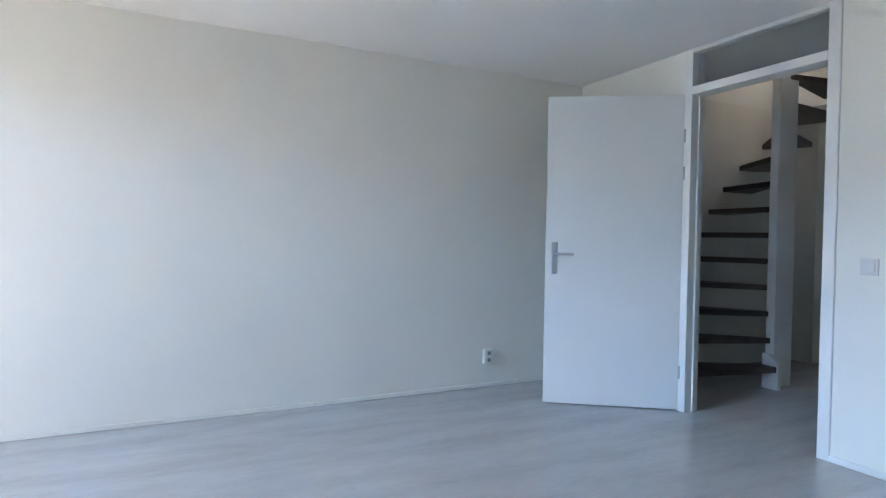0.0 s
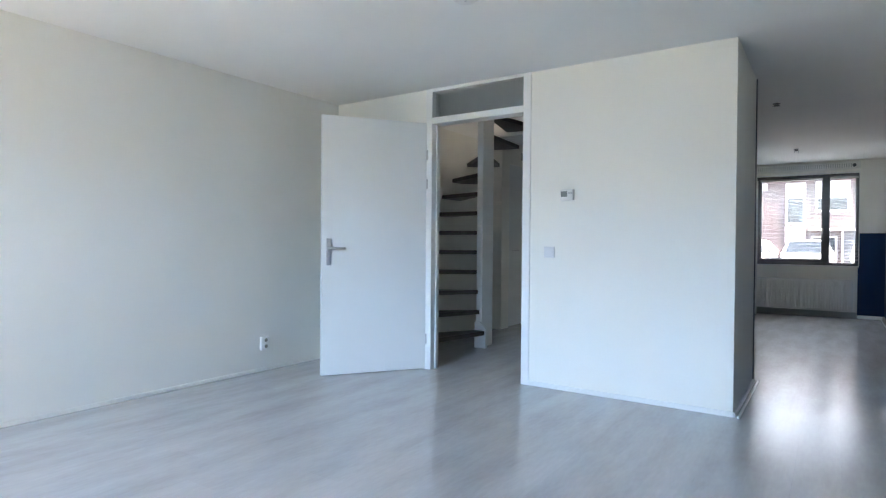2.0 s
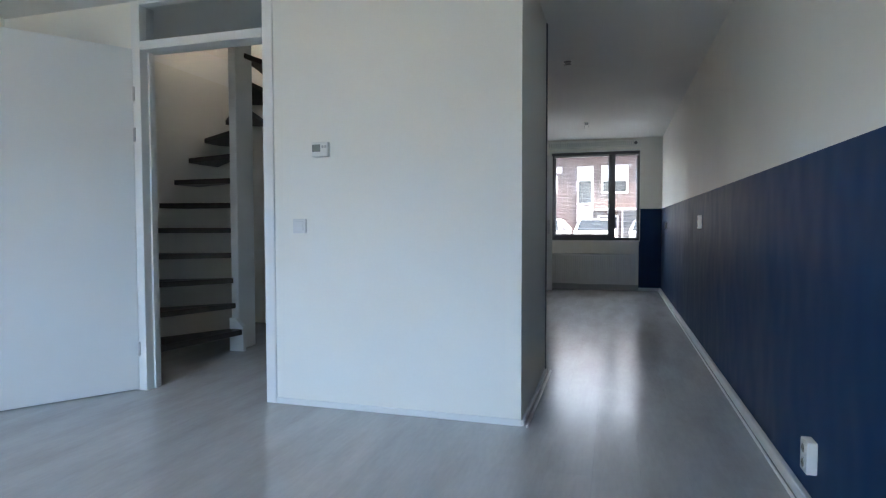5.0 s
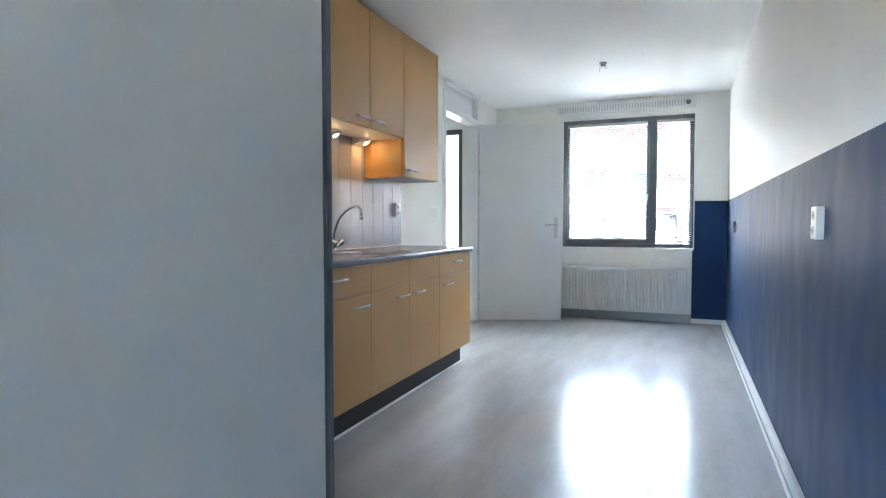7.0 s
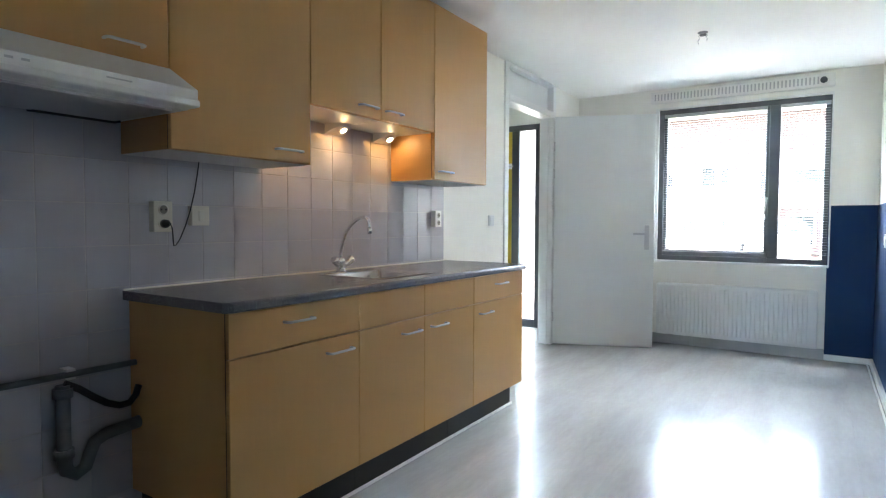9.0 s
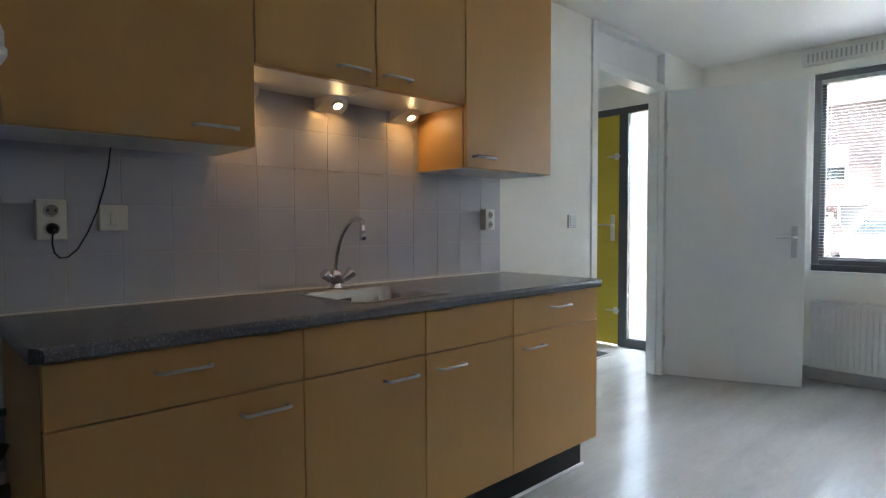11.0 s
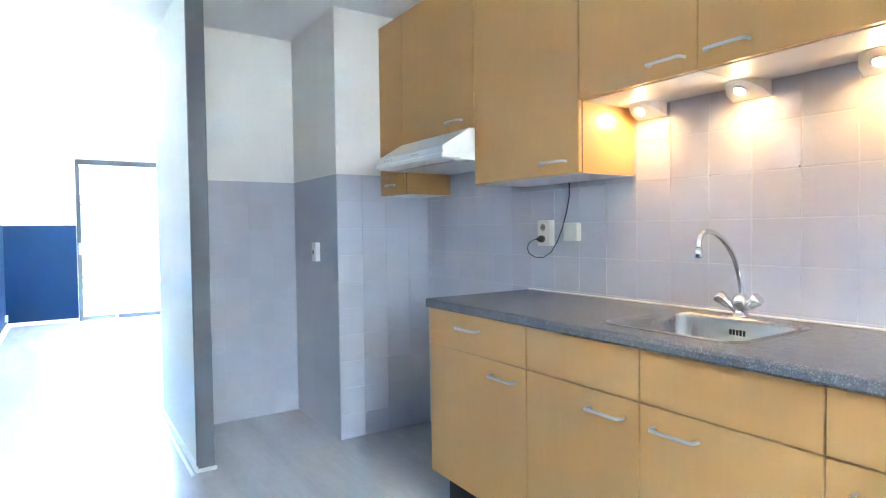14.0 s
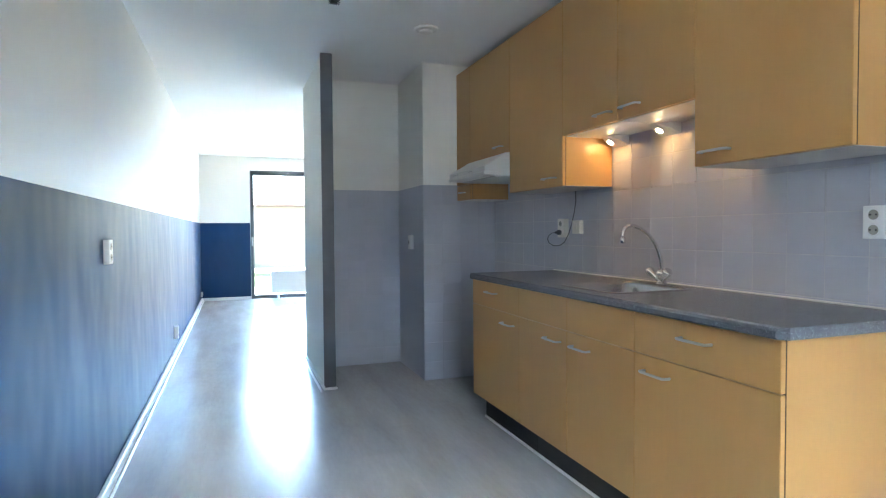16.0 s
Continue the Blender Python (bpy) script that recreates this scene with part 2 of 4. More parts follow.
def lathe(bm, prof, cx, cy, n=24, cz=0.0):
    """Rings of (radius, height) about the upright axis at cx, cy."""
    rings = [[bm.verts.new((cx + r * math.cos(2 * math.pi * k / n), cy + r * math.sin(2 * math.pi * k / n), cz + z)) for k in range(n)] for r, z in prof]
    for a, b in zip(rings, rings[1:]):
        for k in range(n):
            bm.faces.new((a[k], a[(k + 1) % n], b[(k + 1) % n], b[k])).smooth = True
    bm.faces.new(rings[0][::-1])
    bm.faces.new(rings[-1])
    bmesh.ops.recalc_face_normals(bm, faces=bm.faces[:])
    return bm


def mesh_of(name, bm, material):
    bmesh.ops.recalc_face_normals(bm, faces=bm.faces[:])
    me = bpy.data.meshes.new(name)
    bm.to_mesh(me)
    bm.free()
    me.materials.append(material)
    return me


def thing(name, at, label, category, group=""):
    ob = new(name)
    ob.empty_display_size = 0.1
    ob.location = at
    ORIGIN[ob.name] = Vector(at)
    return tagged(ob, label, category, group)


def part(name, bm, material, parent, label=""):
    o = ORIGIN[parent.name]
    bmesh.ops.translate(bm, verts=bm.verts[:], vec=-o)
    ob = new(name, mesh_of(name, bm, material))
    ob.parent = parent
    ORIGIN[ob.name] = o
    return tagged(ob, label)


def solid(name, bm, material, label="", category="", kind="structure", group=""):
    ob = new(name, mesh_of(name, bm, material))
    ORIGIN[ob.name] = Vector((0, 0, 0))
    return tagged(ob, label, category, group, kind)


def single(name, bm, material, label, category, group=""):
    return solid(name, bm, material, label, category, "", group)


# ---- the large structure ----
floor = solid("floor", mk(LEFT - 0.3, 0.3, BACK - 0.05, FRONT + 0.05, -0.12, -0.004), OAK, "whitewashed oak laminate floor of long planks", "floor")
ceil_bm = bmesh.new()
WELL = (-4.38, -3.2, 5.62, 6.95)      # stairwell opening in the ceiling
for a in ((LEFT - 0.3, 0.3, BACK - 0.3, WELL[2]), (LEFT - 0.3, 0.3, WELL[3], FRONT + 0.3), (WELL[1], 0.3, WELL[2], WELL[3]), (LEFT - 0.3, WELL[0], WELL[2], WELL[3])):
    box(ceil_bm, *a, HIGH, HIGH + 0.25)
solid("ceiling", ceil_bm, CEIL, "plain white painted plaster ceiling", "ceiling")
shaft = bmesh.new()
box(shaft, WELL[0] - 0.1, WELL[0], WELL[2] - 0.1, WELL[3] + 0.1, HIGH + 0.25, 4.6)
box(shaft, WELL[1], WELL[1] + 0.1, WELL[2] - 0.1, WELL[3] + 0.1, HIGH + 0.25, 4.6)
box(shaft, WELL[0], WELL[1], WELL[2] - 0.1, WELL[2], HIGH + 0.25, 4.6)
box(shaft, WELL[0], WELL[1], WELL[3], WELL[3] + 0.1, HIGH + 0.25, 4.6)
# an opening is left in the top so added daylight brightens the stairs
shaft_top = bmesh.new()
for a in ((WELL[0] - 0.1, -3.86, WELL[2] - 0.1, WELL[3] + 0.1), (-3.40, WELL[1] + 0.1, WELL[2] - 0.1, WELL[3] + 0.1), (-3.86, -3.40, WELL[2] - 0.1, 6.05), (-3.86, -3.40, 6.45, WELL[3] + 0.1)):
    box(shaft_top, *a, 4.6, 4.7)
solid("ceiling_stairwell", shaft_top, CEIL, "white ceiling over the stairwell", "ceiling")
solid("wall_stair_side", mk(LEFT, WELL[0], PANEL + 0.1, 7.1, -0.02, HIGH), WALL, "off-white plastered wall beside the stairs", "wall")
solid("wall_stairwell", shaft, WALL, "off-white plastered walls closing the stairwell", "wall")

solid("wall_party_blue", mk(0, 0.3, BACK - 0.3, FRONT + 0.3, -0.02, HIGH), WALLS, "cream white wall above a blue painted band", "wall")
solid("wall_party_white", mk(LEFT - 0.3, LEFT, BACK - 0.3, FRONT + 0.3, -0.02, HIGH), WALL, "plain off-white plastered living room wall", "wall")

# garden wall, opening from x = -4.4 to -0.78
GX0, GX1, GTOP = -4.40, -0.79, 2.175
bm = bmesh.new()
box(bm, GX1, 0, BACK - 0.3, BACK, -0.02, HIGH)
box(bm, LEFT, GX0, BACK - 0.3, BACK, -0.02, HIGH)
box(bm, GX0, GX1, BACK - 0.3, BACK, GTOP, HIGH)
solid("wall_garden", bm, WALL, "white wall around the wide garden glazing", "wall")

# street wall: kitchen window and front door
WX0, WX1, WZ0, WZ1 = -1.696, -0.33, 0.793, 2.205
DX0, DX1, DTOP = -4.30, -2.92, 2.20
bm = bmesh.new()
Y0, Y1 = FRONT, FRONT + 0.3
box(bm, WX1, 0, Y0, Y1, -0.02, HIGH)
box(bm, DX1, WX0, Y0, Y1, -0.02, HIGH)
box(bm, WX0, WX1, Y0, Y1, -0.02, WZ0)
box(bm, WX0, WX1, Y0, Y1, WZ1, HIGH)
box(bm, DX0, DX1, Y0, Y1, DTOP, HIGH)
box(bm, LEFT, DX0, Y0, Y1, -0.02, HIGH)
solid("wall_street", bm, WALL, "white street wall around window and front door", "wall")

# wall between living room and hall with its framed doorway
FX0, FX1 = -3.553, -2.565
bm = bmesh.new()
box(bm, LEFT, FX0, PANEL, PANEL + 0.1, -0.02, HIGH)
box(bm, FX1, -1.143, PANEL, PANEL + 0.1, -0.02, HIGH)
solid("wall_hall", bm, WALL, "smooth white wall beside the hall doorway", "wall")
# block behind it with the niche, and the pillar of the kitchen
solid("wall_niche", mk(-1.90, -1.22, PANEL + 0.1, 5.10, -0.02, HIGH), WALL, "white niche wall above a grey painted lower half", "wall")
solid("wall_pillar", mk(KW - 0.1, -1.90, PANEL + 0.1, 5.80, -0.02, HIGH), WALL, "white duct pillar with a grey painted lower half", "pillar")
bm = bmesh.new()
prism(bm, [(-1.22, PANEL + 0.1), (-1.143, PANEL + 0.1), (-1.151, 5.782), (-1.22, 5.782)], -0.02, HIGH)
solid("wall_partition", bm, WALL, "thin white partition beside the passage", "wall")
solid("trim_partition_end", mk(-1.226, -1.143, 5.782, 5.808, 0, HIGH, bevel=0.004), DARKGREY, "dark grey painted end of the partition", "wall trim")

# wall between kitchen and hall with the second framed doorway
KY0, KY1 = 9.71, 10.738
bm = bmesh.new()
box(bm, KW - 0.1, KW, 5.80, KY0, -0.02, HIGH)
box(bm, KW - 0.1, KW, KY1, FRONT, -0.02, HIGH)
solid("wall_kitchen", bm, WALL, "white kitchen wall with a tiled stretch", "wall")
# closet in the hall
bm = bmesh.new()
box(bm, LEFT, -4.12, 7.1, 7.2, -0.02, HIGH)
box(bm, -4.20, -4.12, 7.2, 7.30, -0.02, HIGH)
box(bm, -4.20, -4.12, 8.17, 9.9, -0.02, HIGH)
box(bm, -4.20, -4.12, 7.30, 8.17, 2.12, HIGH)
box(bm, LEFT, -4.20, 9.8, 9.9, -0.02, HIGH)
solid("wall_closet", bm, WALL, "white hall closet walls around a door", "wall")

# blue painted bands, grey painted bands
BZ = 1.29
solid("trim_blue_band", mk(-0.003, 0, BACK, FRONT, 0, BZ), BLUE, "satin dark blue painted lower wall band", "painted wall")
solid("trim_blue_band_street", mk(-0.335, -0.003, FRONT - 0.003, FRONT, 0, BZ), BLUE, "dark blue painted patch beside the kitchen window", "painted wall")
solid("trim_blue_band_garden", mk(GX1 + 0.005, -0.003, BACK, BACK + 0.003, 0, BZ), BLUE, "dark blue painted patch beside the garden door", "painted wall")


def skirting(name, x0, x1, y0, y1, h=0.06, m=TRIM, label="white painted wooden skirting board"):
    return solid(name, mk(x0, x1, y0, y1, 0, h, bevel=0.004), m, label, "skirting")


skirting("baseboard_blue", -0.026, -0.003, BACK + 0.003, FRONT - 0.003, 0.052)
skirting("baseboard_edge", -0.046, -0.034, BACK + 0.018, FRONT - 0.02, 0.012, TRIM, "thin white floor edge strip along the skirting")
skirting("baseboard_panel", FX1, -1.137, PANEL - 0.012, PANEL, 0.035)
skirting("baseboard_living", LEFT, LEFT + 0.012, BACK, PANEL, 0.03, WALL, "thin white skirting along the living room wall")
skirting("baseboard_hall_side", LEFT + 0.012, FX0, PANEL - 0.012, PANEL, 0.03, WALL, "thin white skirting behind the open door")
skirting("baseboard_garden", GX1, -0.016, BACK, BACK + 0.015, 0.05)
skirting("baseboard_street_side", -0.335, -0.016, FRONT - 0.016, FRONT - 0.003, 0.05)
# the radiator's shade is put into the grey of this board
skirting("baseboard_street", KW, -0.336, FRONT - 0.02, FRONT, 0.09, GREYBASE, "skirting under the radiator, greyed for the shade on it")
bm = bmesh.new()
prism(bm, [(-1.143, PANEL), (-1.131, PANEL), (-1.138, 5.808), (-1.150, 5.808)], 0, 0.03)
solid("baseboard_partition", bm, TRIM, "white skirting along the partition", "skirting")
bm = bmesh.new()
prism(bm, [(-1.114, PANEL - 0.02), (-1.104, PANEL - 0.02), (-1.111, 5.85), (-1.121, 5.85)], 0, 0.012)
solid("trim_floor_strip", bm, ALU, "thin metal floor strip along the partition", "floor strip")
skirting("baseboard_end", -1.235, -1.138, 5.808, 5.818, 0.02)

# ---- kitchen ----
BF = -1.915         # face of the base unit fronts
UF = -2.175         # face of the wall unit fronts
BASE_Y = (6.734, 7.345, 7.803, 8.26, 8.862)
UP = 2.33


def bow_handle(parent, face, y0, y1, z, r=0.0048):
    """A straight bar on two short feet, along y."""
    bm = bmesh.new()
    out = face + 0.028
    tube(bm, [(face, y0 + 0.007, z), (face + 0.018, y0 + 0.007, z), (face + 0.025, y0 + 0.01, z), (out, y0 + 0.017, z), (out, y1 - 0.017, z), (face + 0.025, y1 - 0.01, z), (face + 0.018, y1 - 0.007, z), (face, y1 - 0.007, z)], r, 10)
    return part("handle", bm, ALU, parent, "satin aluminium bar handle")


def base_unit(i, y0, y1, label, drawer_handle, door_handle):
    u = thing("base_cabinet", ((BF + KW) / 2, (y0 + y1) / 2, 0.15), label, "kitchen cabinet", "base cabinets under the worktop")
    a, b = y0 + 0.0003, y1 - 0.0003
    part("side_panel", mk(KW + 0.01, BF - 0.021, a, a + 0.016, 0.15, 0.70 if i == 2 else 0.848), BEECH, u)
    part("side_panel", mk(KW + 0.01, BF - 0.021, b - 0.016, b, 0.15, 0.70 if i == 1 else 0.848), BEECH, u)
    part("bottom_board", mk(KW + 0.01, BF - 0.021, a + 0.016, b - 0.016, 0.15, 0.166), BEECH, u)
    part("back_board", mk(KW + 0.01, KW + 0.016, a + 0.016, b - 0.016, 0.166, 0.848), BEECH, u)
    # dark plate behind the fronts puts shade into the narrow gaps
    part("carcass_edge", mk(BF - 0.0205, BF - 0.0185, y0 + 0.001, y1 - 0.001, 0.151, 0.847), GAPSHADE, u, "brown carcass front plate, darkened for the shade in the gaps")
    d = part("drawer_front", mk(BF - 0.018, BF, y0 + 0.0013, y1 - 0.0013, 0.7017, 0.845, bevel=0.002), BEECH, u)
    if drawer_handle:
        bow_handle(d, BF, *drawer_handle, 0.791)
    d = part("door", mk(BF - 0.018, BF, y0 + 0.0013, y1 - 0.0013, 0.152, 0.6983, bevel=0.002), BEECH, u)
    bow_handle(d, BF, *door_handle, 0.644)
    return u


base_unit(0, BASE_Y[0], BASE_Y[1], "beech laminate base cabinet with handled drawer, free end", (6.95, 7.09), (7.155, 7.30))
base_unit(1, BASE_Y[1], BASE_Y[2], "beech laminate sink cabinet with a blank drawer front", None, (7.62, 7.76))
base_unit(2, BASE_Y[2], BASE_Y[3], "beech laminate sink cabinet with a blank drawer front", None, (7.845, 7.985))
base_unit(3, BASE_Y[3], BASE_Y[4], "beech laminate base cabinet with handled drawer near hall", (8.49, 8.63), (8.31, 8.45))
pl = thing("plinth", (-1.995, 7.8, 0), "dark brown plinth boards under the base cabinets", "plinth")
for a, b in ((6.76, 7.40), (7.404, 8.12), (8.124, 8.845)):
    part("plinth_board", mk(-2.01, -1.99, a, b, 0, 0.149), PLINTH, pl)
part("end_board", mk(-2.465, -2.01, 8.825, 8.845, 0, 0.149), PLINTH, pl)
part("end_board", mk(-2.465, -2.01, 6.76, 6.78, 0, 0.149), PLINTH, pl)
part("floor_seal", mk(-1.99, -1.982, 6.755, 8.86, 0, 0.012), TRIM, pl, "white seal strip along the floor")

# worktop with a cut-out for the bowl
WY0, WY1, WXF, WTOP = 6.715, 8.885, -1.893, 0.883
SX0, SX1, SY0, SY1 = -2.395, -2.005, 7.592, 8.02
def rounded(x0, x1, y0, y1, r, n=6):
    pts = []
    for cx, cy, a0 in ((x1 - r, y1 - r, 0), (x0 + r, y1 - r, 90), (x0 + r, y0 + r, 180), (x1 - r, y0 + r, 270)):
        for k in range(n + 1):
            a = radians(a0 + 90 * k / n)
            pts.append((cx + r * math.cos(a), cy + r * math.sin(a)))
    return pts


top = thing("worktop", (-2.2, 7.8, 0.85), "dark grey speckled laminate worktop with rounded front edge", "worktop")
bm = bmesh.new()
NOSE = WXF - 0.024
box(bm, SX1, NOSE, WY0, WY1, 0.85, WTOP)
part("front_strip", bm, STONE, top)
bm = bmesh.new()
prism(bm, [(NOSE, 0.85), (WXF - 0.004, 0.85), (WXF, 0.856), (WXF, 0.871), (WXF - 0.004, 0.879), (WXF - 0.012, WTOP), (NOSE, WTOP)], WY0, WY1, "y")
for v in bm.verts:
    v.co.y += (v.co.x - NOSE) * (1 if v.co.y < 7.8 else -1)
part("front_edge", bm, STONE, top)
bm = bmesh.new()
box(bm, KW + 0.002, SX0, WY0, WY1, 0.85, WTOP)
box(bm, SX0, SX1, WY0, SY0, 0.85, WTOP)
box(bm, SX0, SX1, SY1, WY1, 0.85, WTOP)
ring = rounded(SX0, SX1, SY0, SY1, 0.055)
for k, corner in enumerate(((SX1, SY1), (SX0, SY1), (SX0, SY0), (SX1, SY0))):
    prism(bm, [corner] + ring[7 * k:7 * k + 7], 0.851, WTOP - 0.0002)
part("slab", bm, STONE, top)
single("sealant_strip", mk(KW + 0.004, KW + 0.009, WY0, WY1, WTOP, WTOP + 0.007, bevel=0.002), IVORY, "yellowed sealant strip between worktop and tiles", "sealant")


sink = thing("kitchen_sink", (-2.2, 7.81, WTOP), "brushed steel inset sink bowl in the dark worktop", "sink")
bm = bmesh.new()
loops = []
for ins, z, r in ((-0.009, WTOP + 0.001, 0.058), (-0.007, WTOP + 0.003, 0.058), (0.0, WTOP + 0.0025, 0.055), (0.008, WTOP - 0.01, 0.05), (0.016, WTOP - 0.14, 0.05), (0.024, WTOP - 0.155, 0.045), (0.045, WTOP - 0.163, 0.04)):
    loops.append([bm.verts.new((x, y, z)) for x, y in rounded(SX0 + ins, SX1 - ins, SY0 + ins, SY1 - ins, r)])
for a, b in zip(loops, loops[1:]):
    for k in range(len(a)):
        bm.faces.new((a[k], a[(k + 1) % len(a)], b[(k + 1) % len(a)], b[k])).smooth = True
bm.faces.new(loops[-1])
part("bowl", bm, STEEL, sink)
part("drain", lathe(bmesh.new(), [(0.04, 0), (0.04, 0.004), (0.03, 0.005), (0.012, 0.002)], -2.2, 7.81, 20, WTOP - 0.163), CHROME, sink, "chrome drain strainer")
for k in range(5):
    y = 7.80 + 0.011 * k - 0.02
    # solid bars; the openings' shade is in their dark colour
    part("overflow_slot", mk(SX0 + 0.0075, SX0 + 0.0125, y, y + 0.005, WTOP - 0.052, WTOP - 0.035), HOLE, sink, "dark overflow slot")

tap = thing("mixer_tap", (-2.43, 7.79, WTOP), "chrome two-handle mixer tap with a swan neck", "tap")
part("base", lathe(bmesh.new(), [(0.027, 0), (0.027, 0.006), (0.021, 0.012), (0.019, 0.028), (0.024, 0.04), (0.026, 0.055), (0.02, 0.068), (0.012, 0.075)], -2.43, 7.79, 20, WTOP), CHROME, tap)
turn = Matrix.Translation((-2.43, 7.79, 0)) @ pose(0, 0, 0, 0, 0, -4)
bend = [(0.0, 0.0), (0.0, 0.12), (0.04, 0.31), (0.18, 0.62), (0.41, 0.85), (0.64, 0.97), (0.83, 1.0), (0.97, 0.92), (1.0, 0.74)]
pts = []
for i in range(len(bend) - 1):
    p0, p1, p2, p3 = (Vector(bend[min(max(i + k, 0), len(bend) - 1)]) for k in (-1, 0, 1, 2))
    for t in (0.0, 0.33, 0.67):
        q = 0.5 * (2 * p1 + (p2 - p0) * t + (2 * p0 - 5 * p1 + 4 * p2 - p3) * t * t + (3 * p1 - p0 - 3 * p2 + p3) * t ** 3)
        pts.append((0.205 * q.x, 0, WTOP + 0.06 + 0.215 * q.y))
pts.append((0.205, 0, WTOP + 0.06 + 0.215 * 0.74))
pts = [turn @ Vector(p) for p in pts]
part("spout", tube(bmesh.new(), pts, 0.0085, 12), CHROME, tap)
part("nozzle", lathe(bmesh.new(), [(0.011, 0), (0.012, 0.004), (0.012, 0.026), (0.009, 0.03)], pts[-1].x, pts[-1].y, 16, pts[-1].z - 0.024), CHROME, tap)
for s in (-1, 1):
    bm = bmesh.new()
    lathe(bm, [(0.009, 0), (0.010, 0.02), (0.014, 0.026), (0.022, 0.062), (0.021, 0.07), (0.012, 0.074)], 0, 0, 8)
    bm.transform(pose(-2.42, 7.79 + s * 0.012, WTOP + 0.022, -s * 50, 12, 0))
    part("tap_handle", bm, CHROME, tap, "faceted chrome knob")


# wall units
def wall_unit(y0, y1, z0, label, handle, drawer=0.0, last=False):
    u = thing("wall_cabinet", ((UF + KW) / 2, (y0 + y1) / 2, z0), label, "kitchen cabinet", "wall cabinets above the worktop")
    part("body", mk(KW + 0.012, UF - 0.021, y0 + 0.0005, y1 - 0.0005, z0 + 0.001, UP), BEECH, u)
    part("bottom", mk(KW + 0.014, UF - 0.023, y0 + 0.002, y1 - 0.002, z0 - 0.001, z0 + 0.0008), PALE, u, "pale laminate underside")
    # same darkened plate, giving the wall unit gaps their shade by colour
    part("carcass_edge", mk(UF - 0.0205, UF - 0.0185, y0 + 0.001, y1 - 0.001, z0 + 0.002, UP - 0.001), GAPSHADE, u, "brown carcass front plate, darkened for the shade in the gaps")
    zd = z0 + 0.001
    if drawer:
        d = part("drawer_front", mk(UF - 0.018, UF, y0 + 0.0013, y1 - 0.0013, z0 + 0.002, z0 + drawer - 0.002, bevel=0.002), BEECH, u)
        bow_handle(d, UF, (y0 + y1) / 2 - 0.045, (y0 + y1) / 2 + 0.045, z0 + drawer * 0.5)
        zd = z0 + drawer + 0.002
    d = part("door", mk(UF - 0.018, UF + 0.001, y0 + 0.0013, y1 - 0.0013, zd, UP - 0.002, bevel=0.002), BEECH, u)
    if handle:
        bow_handle(d, UF, *handle, z0 + 0.047)
    return u


wall_unit(5.795, 6.068, 1.368, "narrow beech wall cabinet with a small drawer below", None, 0.11)
wall_unit(6.070, 6.713, 1.629, "beech wall cabinet above the cooker hood", (6.50, 6.63))
wall_unit(6.715, 7.340, 1.372, "tall beech wall cabinet with a cable below", (7.145, 7.285))
wall_unit(7.342, 7.802, 1.627, "short beech wall cabinet above the spotlights", (7.635, 7.77))
wall_unit(7.804, 8.264, 1.627, "short beech wall cabinet above the spotlights", (7.83, 7.965))
wall_unit(8.266, 8.857, 1.372, "tall beech wall cabinet next to the hall", (8.30, 8.44))

# cooker hood
hood = thing("cooker_hood", (-2.2, 6.39, 1.484), "white flat cooker hood under a wall cabinet", "cooker hood")
bm = bmesh.new()
prism(bm, [(KW + 0.012, 1.484), (-2.065, 1.484), (-2.01, 1.509), (-2.01, 1.539), (-2.155, 1.626), (KW + 0.012, 1.626)], 6.085, 6.705, "y")
part("housing", bm, PLAST, hood)
part("grease_filter", mk(-2.445, -2.095, 6.12, 6.67, 1.478, 1.4855), ALU, hood, "grey metal grease filter")
# solid strip, its dark colour being the shade in the slot
part("vent_slot", mk(-2.47, -2.43, 6.42, 6.69, 1.476, 1.4835), HOLE, hood, "dark slot behind the filter")
part("pull_out_visor", mk(-2.10, -2.002, 6.081, 6.709, 1.486, 1.508, bevel=0.004), PLAST, hood, "white front visor lip")
for k in range(3):
    part("switch_mark", mk(-2.0105, -2.009, 6.16 + 0.035 * k, 6.178 + 0.035 * k, 1.521, 1.527), GREYBASE, hood, "small grey control")
bm = bmesh.new()
box(bm, -2.0105, -2.009, 6.43, 6.50, 1.522, 1.526)
part("name_bar", bm, GREYBASE, hood, "unreadable grey lettering bar")

